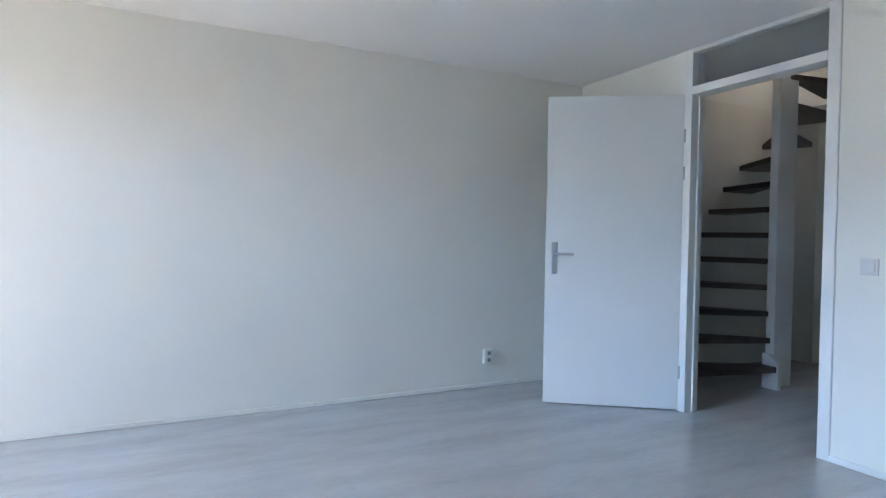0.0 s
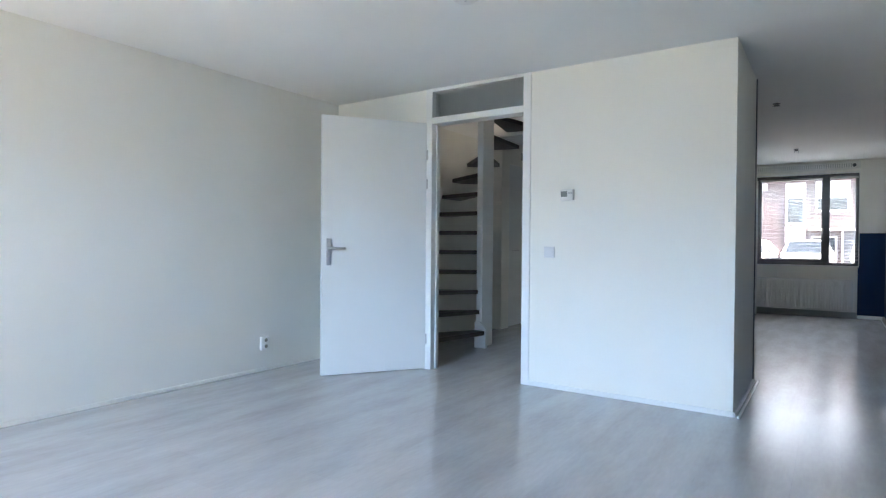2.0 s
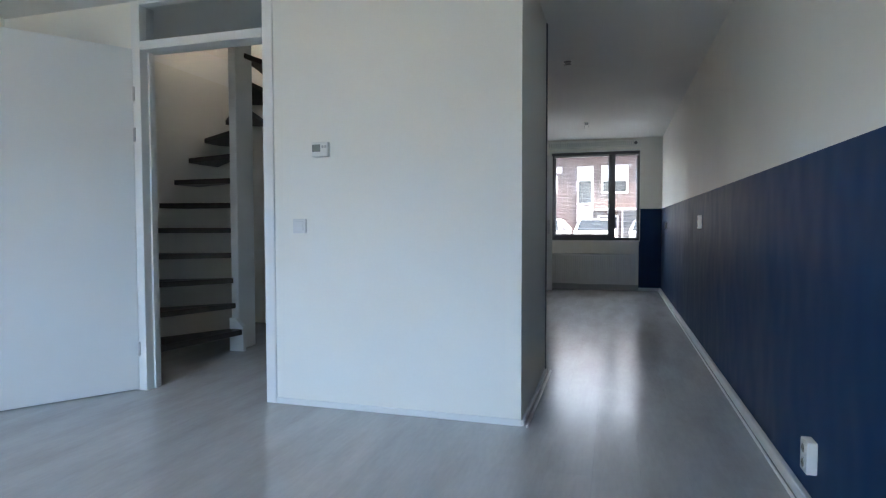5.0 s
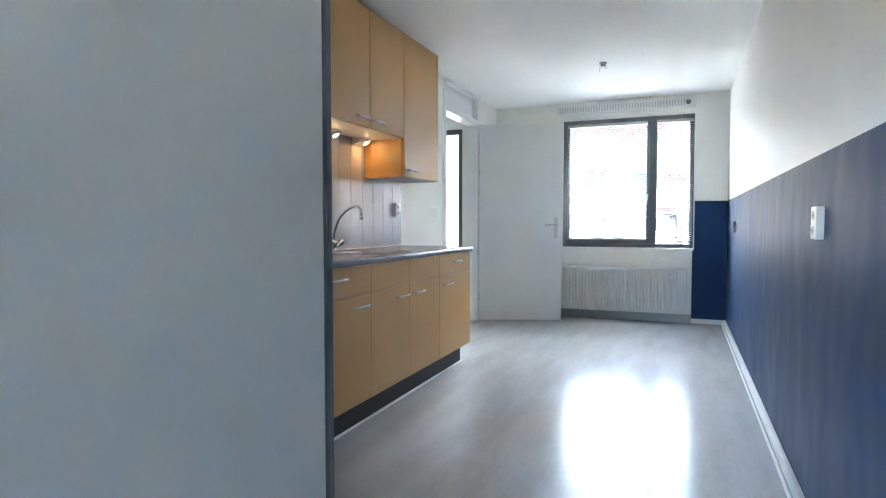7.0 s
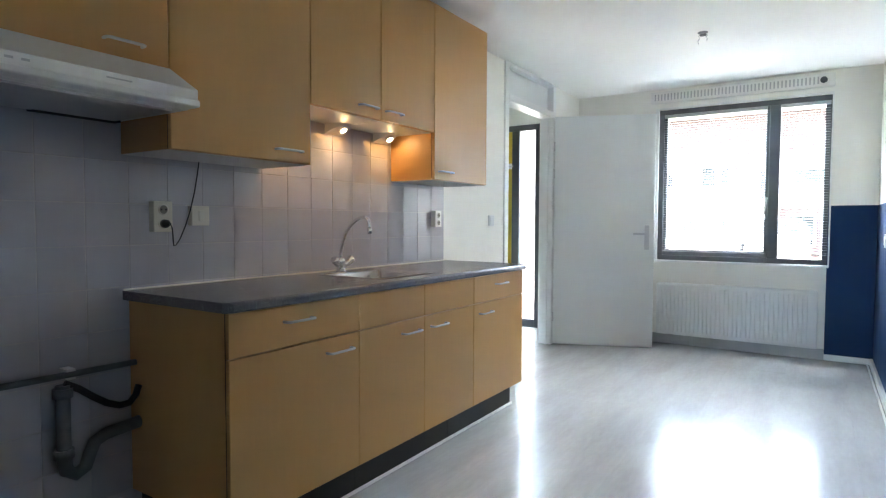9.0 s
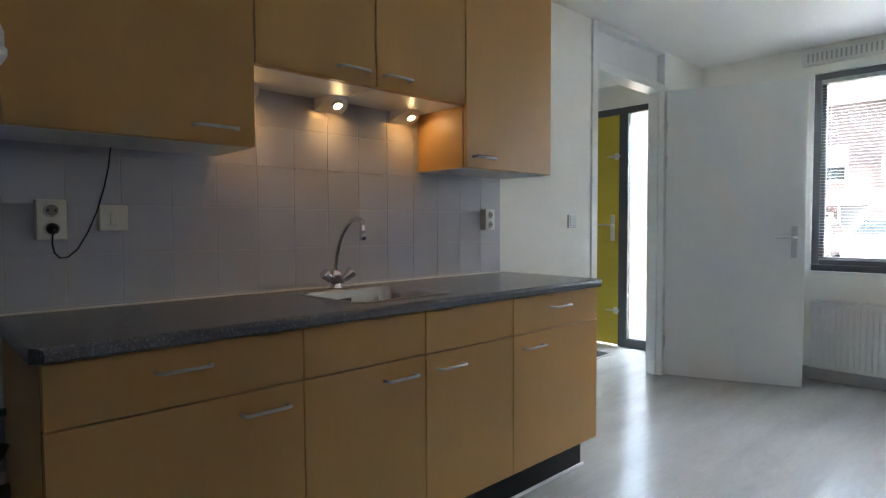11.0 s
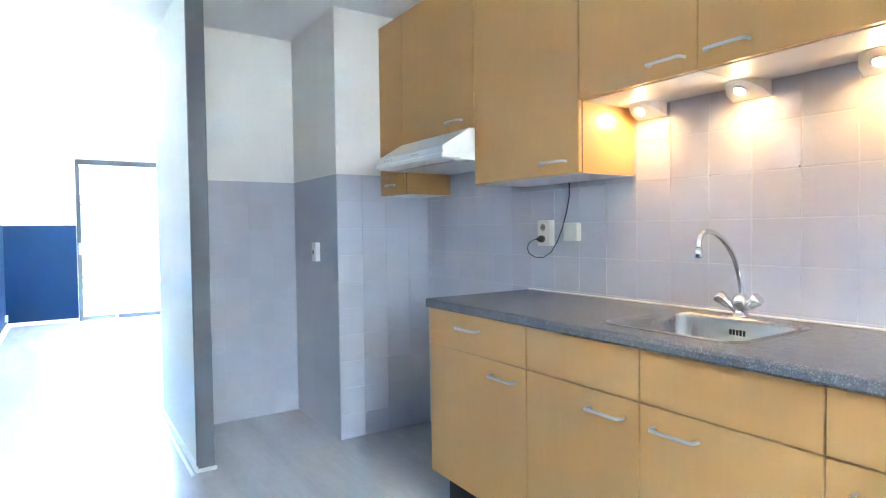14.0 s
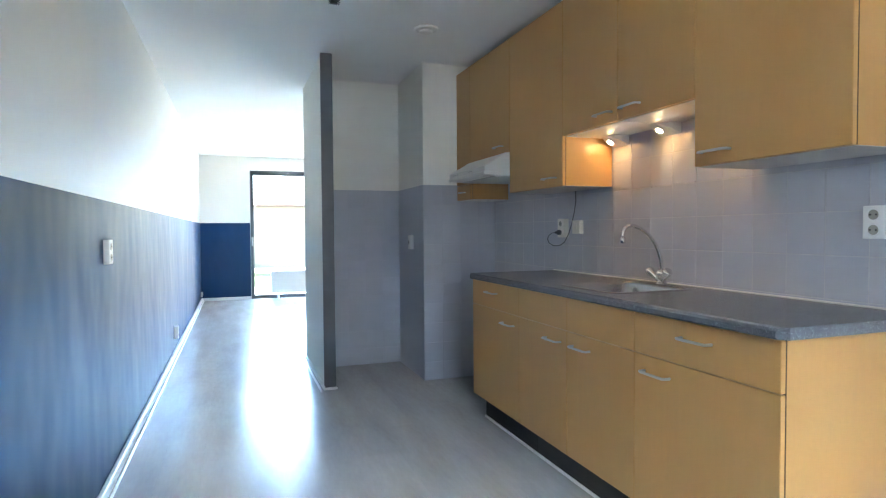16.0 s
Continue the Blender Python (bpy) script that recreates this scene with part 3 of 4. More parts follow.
# spotlights under the short cabinets
for y in (7.42, 7.794, 8.168):
    s = thing("under_cabinet_spotlight", (-2.425, y, 1.584), "white wedge-shaped halogen spotlight, switched on", "spotlight", "spotlights under the cabinets")
    bm = bmesh.new()
    plan = [(-2.48, 0.062), (-2.435, 0.06), (-2.40, 0.042), (-2.374, 0.014)]
    ring = [(u, y + h) for u, h in plan] + [(u, y - h) for u, h in reversed(plan)]
    prism(bm, ring, 1.58, 1.626)
    for v in bm.verts:
        if v.co.z < 1.60:
            v.co.z = min(1.6245, 1.579 + max(0.0, v.co.x + 2.475) * 0.437)
    part("housing", bm, PLAST, s)
    nrm = Vector((0.047, 0, -0.073)).normalized()
    c = Vector((-2.413, y, 1.5996)) + nrm * 0.002
    bm = bmesh.new()
    lathe(bm, [(0.025, 0), (0.025, 0.003), (0.016, 0.004)], 0, 0, 20)
    bm.transform(Matrix.Translation(c) @ nrm.to_track_quat("Z", "Y").to_matrix().to_4x4())
    part("ring", bm, PLAST, s, "white lamp ring")
    bm = bmesh.new()
    lathe(bm, [(0.0155, 0.0035), (0.013, 0.006), (0.007, 0.007)], 0, 0, 20)
    bm.transform(Matrix.Translation(c) @ nrm.to_track_quat("Z", "Y").to_matrix().to_4x4())
    part("bulb", bm, BULB, s, "glowing warm halogen bulb")
    lamp = new("spotlight_beam", bpy.data.lights.new("spotlight_beam", "SPOT"))
    lamp.data.energy, lamp.data.color, lamp.data.shadow_soft_size = 0.025, (1.0, 0.53, 0.165), 0.02
    lamp.data.spot_size, lamp.data.spot_blend = radians(140), 1.0
    eye = c + nrm * 0.014
    lamp.matrix_basis = look(eye, eye + Vector((-0.8, 0, -1)))


# ---- sockets and switches ----
def plate(name, at, normal, w, h, label, category, holes=0, rocker=False, depth=0.012, m=None, group=""):
    """A wall plate; at is the middle of its back, normal one of +x, -x, +y, -y as a turn in degrees."""
    t = thing(name, (0, 0, 0), label, category, group)
    m = m or PLAST
    part("plate", mk(-w / 2, w / 2, -depth, 0, -h / 2, h / 2, bevel=0.003, seg=2), m, t)
    if rocker == "narrow":
        part("rocker", mk(-w * 0.15, w * 0.15, -depth - 0.005, -depth, -h * 0.28, h * 0.28, bevel=0.0018), m, t)
    elif rocker:
        part("rocker", mk(-w * 0.32, w * 0.32, -depth - 0.004, -depth, -h * 0.32, h * 0.32, bevel=0.0018), m, t)
    for k in range(holes):
        z = 0 if holes == 1 else (h * 0.23) * (1 if k == 0 else -1)
        bm = bmesh.new()
        lathe(bm, [(0.021, 0), (0.021, 0.0015), (0.017, 0.002)], 0, 0, 20)
        bm.transform(pose(0, -depth, z, 90))
        o = part("socket_ring", bm, m, t)
        # the well is a raised disc; its depth is only shade in the colour
        bm = bmesh.new()
        lathe(bm, [(0.016, 0.001), (0.016, 0.0026)], 0, 0, 18)
        bm.transform(pose(0, -depth, z, 90))
        part("socket_well", bm, SOCKET, o, "flat disc with the shade of a socket well in its colour")
        for s in (-1, 1):
            bm = bmesh.new()
            lathe(bm, [(0.003, 0.0026), (0.003, 0.0036)], 0, 0, 8)
            bm.transform(pose(s * 0.009, -depth, z, 90))
            # solid pegs coloured like the shade inside the pin holes
            part("pin_hole", bm, HOLE, o)
    t.matrix_basis = pose(*at, 0, 0, normal)
    return t


# a plate faces -y at turn 0, +x at 90, -x at -90
plate("wall_socket", (KW + 0.0022, 6.855, 1.152), 90, 0.075, 0.115, "ivory double wall socket on grey tiles with a plug", "socket", 2, m=IVORY, depth=0.035)
plate("light_switch", (KW + 0.0022, 7.016, 1.157), 90, 0.078, 0.078, "ivory wall switch on grey kitchen tiles", "switch", 0, "narrow", m=IVORY, depth=0.03)
plate("wall_socket", (KW + 0.0022, 8.729, 1.159), 90, 0.07, 0.105, "white double wall socket near the tile edge", "socket", 2, depth=0.035)
plate("light_switch", (KW, 9.50, 1.152), 90, 0.08, 0.08, "white light switch beside the hall doorway", "switch", 0, True, m=SWITCH)
plate("light_switch", (-2.403, PANEL, 1.027), 0, 0.082, 0.082, "white light switch on the white hall wall", "switch", 0, True, m=SWITCH)
plate("wall_socket", (LEFT, 3.80, 0.235), 90, 0.08, 0.11, "white double wall socket above the floor", "socket", 2, depth=0.03)
plate("wall_socket", (-0.003, 4.06, 0.207), -90, 0.075, 0.115, "white double wall socket low on the blue wall", "socket", 2, depth=0.035)
plate("wall_socket", (-0.003, 7.01, 1.056), -90, 0.08, 0.11, "white double wall socket on the blue wall", "socket", 2, depth=0.025)
plate("light_switch", (-0.003, 10.37, 1.026), -90, 0.06, 0.09, "small white switch on the blue wall", "switch", 0, True, depth=0.025)
plate("wall_socket", (-0.003, BACK + 0.18, 0.13), -90, 0.07, 0.08, "small white socket low beside the garden door", "socket", 1, depth=0.03)
plate("wall_socket", (-1.897, 5.515, 1.05), 90, 0.06, 0.11, "white wall socket on the grey pillar", "socket", 1, depth=0.03)

th = thing("thermostat", (-2.263, PANEL, 1.451), "white room thermostat with a small grey display", "thermostat")
part("housing", mk(-2.312, -2.212, PANEL - 0.03, PANEL, 1.41, 1.492, bevel=0.005, seg=2), PLAST, th)
part("display", mk(-2.306, -2.257, PANEL - 0.032, PANEL - 0.0295, 1.438, 1.478), LCD, th, "grey green display")
for x in (-2.242, -2.225):
    part("button", mk(x - 0.006, x + 0.006, PANEL - 0.033, PANEL - 0.0295, 1.457, 1.472, bevel=0.001), GREYBASE, th)

cable = single("electric_cable", tube(bmesh.new(), [(KW + 0.07, 6.856, 1.125), (KW + 0.092, 6.85, 1.122), (KW + 0.112, 6.843, 1.108), (KW + 0.12, 6.84, 1.085), (KW + 0.112, 6.846, 1.06), (KW + 0.09, 6.862, 1.044), (KW + 0.065, 6.886, 1.044), (KW + 0.046, 6.915, 1.066), (KW + 0.036, 6.945, 1.116), (KW + 0.03, 6.972, 1.18), (KW + 0.026, 6.993, 1.25), (KW + 0.024, 7.006, 1.31), (KW + 0.03, 7.012, 1.371)], 0.0024, 8), BLACK, "black power cord hanging from wall cabinet to socket", "cable")
single("power_plug", tube(bmesh.new(), [(KW + 0.0425, 6.855, 1.1256), (KW + 0.058, 6.855, 1.1256), (KW + 0.066, 6.856, 1.1254), (KW + 0.078, 6.855, 1.125)], [0.0165, 0.0155, 0.009, 0.005], 14), BLACK, "black round plug in the lower socket", "plug")

# gas pipe and drain in the empty cooker place
gas = thing("gas_pipe", (KW + 0.05, 6.5, 0.626), "dark gas pipe with a black tap along tiles", "pipe")
part("pipe", tube(bmesh.new(), [(KW + 0.045, 6.0, 0.633), (KW + 0.045, 6.735, 0.626)], 0.011, 10), GREYPVC, gas)
part("tap_body", tube(bmesh.new(), [(KW + 0.045, 6.05, 0.632), (KW + 0.045, 6.11, 0.632)], [0.02, 0.024], 12), BLACK, gas)
part("tap_knob", tube(bmesh.new(), [(KW + 0.045, 5.945, 0.636), (KW + 0.045, 5.97, 0.636), (KW + 0.045, 6.01, 0.633)], [0.026, 0.028, 0.014], 12), BLACK, gas, "black tap knob")
part("bracket", mk(KW + 0.004, KW + 0.05, 6.50, 6.53, 0.611, 0.646), TRIM, gas, "white pipe bracket")
part("lever", mk(KW + 0.05, KW + 0.06, 6.0, 6.015, 0.556, 0.616, bevel=0.002), TRIM, gas, "pale tap lever")
dr = thing("drain_pipe", (KW + 0.06, 6.55, 0.29), "grey plastic siphon drain on the tiled wall", "pipe")
part("trap", tube(bmesh.new(), [(KW + 0.06, 6.485, 0.60), (KW + 0.06, 6.485, 0.36), (KW + 0.06, 6.492, 0.315), (KW + 0.06, 6.52, 0.295), (KW + 0.06, 6.55, 0.31), (KW + 0.06, 6.562, 0.345), (KW + 0.06, 6.58, 0.385), (KW + 0.06, 6.62, 0.402), (KW + 0.06, 6.74, 0.412)], 0.022, 12), GREYPVC, dr)
for z in (0.56, 0.36):
    part("collar", lathe(bmesh.new(), [(0.03, 0), (0.03, 0.03)], KW + 0.06, 6.485, 14, z), GREYPVC, dr)
part("hose", tube(bmesh.new(), [(KW + 0.06, 6.49, 0.605), (KW + 0.07, 6.53, 0.58), (KW + 0.08, 6.57, 0.545), (KW + 0.085, 6.61, 0.515), (KW + 0.09, 6.65, 0.497), (KW + 0.09, 6.685, 0.497), (KW + 0.085, 6.71, 0.518), (KW + 0.08, 6.725, 0.55)], 0.012, 10), BLACK, dr, "black hose end")


# ---- doors and frames ----
def lever(parent, x, y, z, side, along, m=SATIN):
    """Door lever with its long plate; side: +1 or -1 along y, along: the lever's way along x."""
    p = part("handle_plate", mk(x - 0.02, x + 0.02, min(y, y + side * 0.008), max(y, y + side * 0.008), z - 0.14, z + 0.08, bevel=0.003), m, parent, "satin metal long plate")
    part("lever", tube(bmesh.new(), [(x, y, z), (x, y + side * 0.045, z), (x + along * 0.02, y + side * 0.055, z), (x + along * 0.125, y + side * 0.055, z)], 0.009, 10), m, p, "satin metal lever")


def leaf(name, w, h, label, where, hx, sides, z_handle=1.04):
    """A flush leaf hinged at the origin, reaching along +x, its thickness along y."""
    d = thing(name, (0, 0, 0), label, "door")
    tagged(d, kind="structure")
    b = part("leaf", mk(0, w, -0.02, 0.02, 0.008, h, bevel=0.002), DOORW, d)
    for s in sides:
        lever(d, hx, s * 0.02, z_handle, s, -1)
    for z in (0.22, 1.55, 1.80):
        part("hinge", tube(bmesh.new(), [(-0.004, sides[0] * 0.022, z), (-0.004, sides[0] * 0.022, z + 0.085)], 0.008, 8), ALU, d, "metal hinge pin")
    part("lock_plate", mk(w - 0.001, w + 0.0015, -0.01, 0.01, 0.95, 1.12), ALU, d, "metal lock plate")
    d.matrix_basis = where
    return d


a = math.degrees(math.atan2(3.935 - 4.667, -4.066 + 3.557))
leaf("door_living", 0.892, 2.115, "white flush door standing open to the living room", pose(-3.557, 4.667, 0, 0, 0, a), 0.832, (1, -1))
a = math.degrees(math.atan2(11.05 - 10.717, -1.649 + 2.474))
leaf("door_kitchen", 0.888, 2.115, "white flush door standing open against the street wall", pose(-2.474, 10.717, 0, 0, 0, a), 0.825, (-1, 1))


def door_frame(name, along, u0, u1, v0, v1, label, fill, jamb=0.065):
    """Floor-to-ceiling frame with a transom; u runs along the wall, v through it."""
    f = thing(name, (0, 0, 0), label, "door frame")
    tagged(f, kind="structure")

    def b(x0, x1, w0, w1, z0, z1, bev=0.003):
        return mk(x0, x1, w0, w1, z0, z1, bevel=bev) if along == "x" else mk(w0, w1, x0, x1, z0, z1, bevel=bev)
    part("jamb", b(u0, u0 + jamb, v0, v1, 0, HIGH), TRIM, f)
    part("jamb", b(u1 - jamb, u1, v0, v1, 0, HIGH), TRIM, f)
    part("head", b(u0 + jamb, u1 - jamb, v0, v1, 2.378, HIGH), TRIM, f)
    part("transom", b(u0 + jamb, u1 - jamb, v0, v1, 2.105, 2.158), TRIM, f)
    vm = (v0 + v1) / 2
    p = part("transom_pane", b(u0 + jamb, u1 - jamb, vm - 0.003, vm + 0.003, 2.158, 2.378, 0), fill, f, "transom light")
    for e in (u0 + jamb, u1 - jamb - 0.012):
        part("stop_bead", b(e, e + 0.012, vm, vm + 0.02, 0, 2.105, 0), TRIM, f)
    return f


door_frame("trim_living_frame", "x", FX0, FX1, PANEL - 0.012, PANEL + 0.112, "white painted door frame with a glazed transom", GLASS)
door_frame("trim_kitchen_frame", "y", KY0, KY1, KW - 0.112, KW + 0.014, "white painted door frame with a closed transom panel", DOORW)

closet = thing("door_closet", (-4.12, 7.735, 0), "white flush closet door in the hall", "door")
tagged(closet, kind="structure")
part("leaf", mk(-4.16, -4.122, 7.305, 8.165, 0.015, 2.115, bevel=0.002), DOORW, closet)
part("knob", tube(bmesh.new(), [(-4.122, 7.40, 1.0), (-4.07, 7.40, 1.0), (-4.065, 7.48, 1.0)], 0.008, 8), ALU, closet, "metal door lever")
part("vent_cover", mk(-4.122, -4.11, 7.62, 7.74, 2.20, 2.30, bevel=0.003), GREYBASE, closet, "small grey vent cover")

# ---- winding stairs in the hall ----
stairs = thing("staircase", (-3.68, 5.92, 0), "winding stairs with dark treads round a white newel", "stairs")
NX, NY = -3.68, 5.91
part("newel", mk(-3.742, -3.672, 5.85, 6.08, 0.0, HIGH + 0.9, bevel=0.006), TRIM, stairs, "white plank-shaped newel post")
bm = bmesh.new()
prism(bm, [(-3.735, 0.0), (-3.606, 0.0), (-3.606, 0.20), (-3.645, 0.235), (-3.68, 0.27), (-3.735, 0.27)], 5.81, 5.849, "y")
part("newel_foot", bm, TRIM, stairs, "white stepped newel foot")
for k in range(14):
    a0 = 84 - 14.5 * k
    a1 = a0 - 24
    z = 0.182 + 0.208 * k
    out = []
    for i in range(5):
        a = radians(a0 + (a1 - a0) * i / 4)
        d = Vector((-math.cos(a), -math.sin(a)))
        r = min(0.95, (NX - WELL[0] - 0.002) / max(0.05, -d.x)) if d.x < 0 else 0.95
        if d.y < 0:
            r = min(r, (NY - PANEL - 0.16) / -d.y)
        if d.y > 0:
            r = min(r, (7.08 - NY) / d.y)
        out.append((NX + d.x * r, NY + d.y * r))
    i0, i1 = radians(a0), radians(a1)
    inner = [(NX - 0.06 * math.cos(i1) - 0.0, NY - 0.06 * math.sin(i1)), (NX - 0.06 * math.cos(i0), NY - 0.06 * math.sin(i0))]
    if k == 0:
        inner[1] = (-3.61, 5.80)
    bm = bmesh.new()
    prism(bm, out + inner, z - 0.042, z)
    part("tread", bm, TREAD, stairs, "dark stained wooden tread")
bm = bmesh.new()
prism(bm, [(NX + 0.1, 2.10), (NX + 0.1, 2.34), (-3.0, 2.95), (-3.0, 2.62)], 6.9, 6.94, "y")
part("upper_string", bm, TRIM, stairs, "white upper string board")

# ---- kitchen window, blinds, ventilation grille, radiator ----
win = thing("window_kitchen", (-1.0, FRONT + 0.08, WZ0), "anthracite framed window with a tilting sash and blinds", "window")
tagged(win, kind="structure")
VY0, VY1 = FRONT + 0.01, FRONT + 0.08
MX0, MX1 = -0.776, -0.695
fr = 0.045
for a in ((WX0, WX1, WZ0, WZ0 + fr), (WX0, WX1, WZ1 - fr, WZ1), (WX0, WX0 + fr, WZ0 + fr, WZ1 - fr), (WX1 - fr, WX1, WZ0 + fr, WZ1 - fr), (MX0, MX1, WZ0 + fr, WZ1 - fr)):
    part("window_frame", mk(a[0], a[1], VY0, VY1, a[2], a[3], bevel=0.004), FRAMEGREY, win)
sash = 0.055
S0, S1, T0, T1 = WX0 + fr, MX0, WZ0 + fr, WZ1 - fr
for a in ((S0, S1, T0, T0 + sash), (S0, S1, T1 - sash * 0.6, T1), (S0, S0 + 0.03, T0 + sash, T1 - sash * 0.6), (S1 - 0.03, S1, T0 + sash, T1 - sash * 0.6)):
    part("sash", mk(a[0], a[1], VY0 + 0.012, VY1 - 0.01, a[2], a[3], bevel=0.004), FRAMEGREY, win)
for x0, x1 in ((S0 + 0.03, S1 - 0.03), (MX1, WX1 - fr)):
    p = part("pane", mk(x0, x1, VY0 + 0.045, VY0 + 0.051, T0, T1), GLASS, win)
    p.visible_shadow = False
part("window_handle", tube(bmesh.new(), [(MX0 - 0.012, VY0, 1.36), (MX0 - 0.012, VY0 - 0.04, 1.36), (MX0 - 0.012, VY0 - 0.045, 1.345), (MX0 - 0.03, VY0 - 0.045, 1.22)], 0.009, 10), PLAST, win, "white window handle")
part("window_sill", mk(WX0 - 0.02, WX1 + 0.01, FRONT - 0.012, FRONT + 0.01, WZ0 - 0.02, WZ0 - 0.001, bevel=0.003), TRIM, win, "thin white sill edge")
part("reveal_trim", mk(WX0 - 0.03, WX0, FRONT - 0.012, FRONT, WZ0, WZ1 + 0.02, bevel=0.002), TRIM, win)
part("reveal_trim", mk(WX1, WX1 + 0.012, FRONT - 0.012, FRONT, WZ0, WZ1 + 0.02, bevel=0.002), TRIM, win)
part("reveal_trim", mk(WX0, WX1, FRONT - 0.012, FRONT, WZ1, WZ1 + 0.02, bevel=0.002), TRIM, win)


def blind(x0, x1, label):
    yb = VY0 - 0.005
    b = thing("venetian_blind", ((x0 + x1) / 2, yb, 0.87), label, "blind", "venetian blinds at the kitchen window")
    part("top_rail", mk(x0, x1, yb - 0.022, yb + 0.003, 2.125, 2.155, bevel=0.002), BLIND, b)
    part("bottom_rail", mk(x0, x1, yb - 0.016, yb - 0.002, 0.872, 0.882, bevel=0.002), BLIND, b)
    me = None
    n = 56
    for k in range(n):
        z = 0.895 + k * (2.12 - 0.895) / n
        if me is None:
            bm = bmesh.new()
            prism(bm, [(-0.0085, -0.0012), (0.0, 0.0006), (0.0085, -0.0012), (0.0085, -0.0005), (0.0, 0.0013), (-0.0085, -0.0005)], x0 - (x0 + x1) / 2, x1 - (x0 + x1) / 2, "x")
            me = mesh_of("slat", bm, BLIND)
        s = new("slat", me)
        s.parent = b
        s.matrix_basis = pose(0, -0.009, z - 0.87, 4)
    for x in (x0 + 0.06, (x0 + x1) / 2, x1 - 0.06):
        part("ladder_cord", tube(bmesh.new(), [(x, yb - 0.009, 0.875), (x, yb - 0.009, 2.128)], 0.0009, 4), BLIND, b)
    return b


blind(S0 + 0.005, S1 - 0.02, "pale grey venetian blind lowered with open slats")
blind(MX1 + 0.003, WX1 - 0.008, "narrow pale grey venetian blind with open slats")

vent = thing("ventilation_grille", (-1.04, FRONT, 2.27), "long white slotted ventilation grille above the window", "ventilation grille")
part("frame", mk(-1.77, -0.315, FRONT - 0.035, FRONT, 2.265, 2.375, bevel=0.004), PLAST, vent)
me = None
for k in range(46):
    x = -1.73 + k * 0.0288
    if me is None:
        me = mesh_of("slot", mk(-0.006, 0.006, -0.002, 0.001, -0.03, 0.03), GREYBASE)
    s = new("slot", me)
    s.parent = vent
    s.location = Vector((x, FRONT - 0.035, 2.321)) - ORIGIN[vent.name]
bm = lathe(bmesh.new(), [(0.026, 0), (0.026, 0.01), (0.018, 0.016)], 0, 0, 18)
bm.transform(pose(-0.395, FRONT - 0.035, 2.321, 90))
part("knob", bm, FRAMEGREY, vent, "dark round control knob")


def radiator(name, x0, x1, y0, y1, z0, z1, label, side, feet=False, ribbed=True):
    """Panel radiator; its ribbed face looks to side along y."""
    r = thing(name, ((x0 + x1) / 2, (y0 + y1) / 2, z0), label, "radiator")
    part("body", mk(x0, x1, y0, y1, z0, z1, bevel=0.008, seg=2), RAD, r)
    face = y1 if side > 0 else y0
    me = None
    n = int((x1 - x0 - 0.06) / 0.035) if ribbed else 0
    for k in range(n):
        x = x0 + 0.045 + k * 0.035
        if me is None:
            bm = bmesh.new()
            h = (z1 - z0) / 2 - 0.03
            prism(bm, [(-0.0145, 0), (-0.0095, side * 0.008), (0.0095, side * 0.008), (0.0145, 0)], -h, h)
            me = mesh_of("rib", bm, RAD)
        o = new("rib", me)
        o.parent = r
        o.location = Vector((x, face, (z0 + z1) / 2)) - ORIGIN[r.name]
    part("top_grille", mk(x0 + 0.01, x1 - 0.01, y0 + 0.004, y1 - 0.004, z1, z1 + 0.006, bevel=0.002), RAD, r)
    if feet:
        for x in (x0 + 0.12, x1 - 0.12):
            part("foot", mk(x - 0.015, x + 0.015, (y0 + y1) / 2 - 0.03, (y0 + y1) / 2 + 0.03, 0, z0 + 0.02, bevel=0.003), RAD, r, "white floor foot")
    else:
        for x in (x0 + 0.2, x1 - 0.2):
            part("bracket", mk(x - 0.015, x + 0.015, y1 - 0.002, FRONT, z0 + 0.1, z1 - 0.1), RAD, r)
    return r


radiator("radiator", -1.67, -0.385, 11.285, 11.355, 0.10, 0.575, "white ribbed panel radiator under the kitchen window", -1)
radiator("radiator", -3.9, -1.10, -0.24, -0.16, 0.10, 0.47, "low white radiator on feet before the garden glazing", 1, True, ribbed=False)

# ---- garden glazing ----
gw = thing("window_garden", (-2.6, BACK - 0.1, 0), "anthracite framed garden glazing with a sliding door", "window")
tagged(gw, kind="structure")
gy0, gy1 = BACK - 0.10, BACK - 0.02
for a in ((GX0, GX1, 0.0, 0.065), (GX0, GX1, GTOP - 0.075, GTOP), (GX0, GX0 + 0.06, 0.065, GTOP - 0.075), (GX1 - 0.055, GX1, 0.065, GTOP - 0.075), (-1.86, -1.79, 0.065, GTOP - 0.075), (-3.1, -3.04, 0.065, GTOP - 0.075)):
    part("window_frame", mk(a[0], a[1], gy0, gy1, a[2], a[3], bevel=0.004), FRAMEGREY, gw)
for x0, x1 in ((-1.79, GX1 - 0.055), (-3.04, -1.86), (GX0 + 0.06, -3.1)):
    p = part("pane", mk(x0, x1, gy0 + 0.035, gy0 + 0.041, 0.065, GTOP - 0.075), GLASS, gw)
    p.visible_shadow = False
part("pull_handle", mk(GX1 - 0.04, GX1 - 0.015, gy1, gy1 + 0.03, 0.9, 1.05, bevel=0.004), ALU, gw, "metal pull handle")

# ---- front door ----
fd = thing("door_front", (-3.6, FRONT + 0.1, 0), "ochre yellow front door with dark frame and glazed sidelight", "door")
tagged(fd, kind="structure")
fy0, fy1 = FRONT + 0.02, FRONT + 0.10
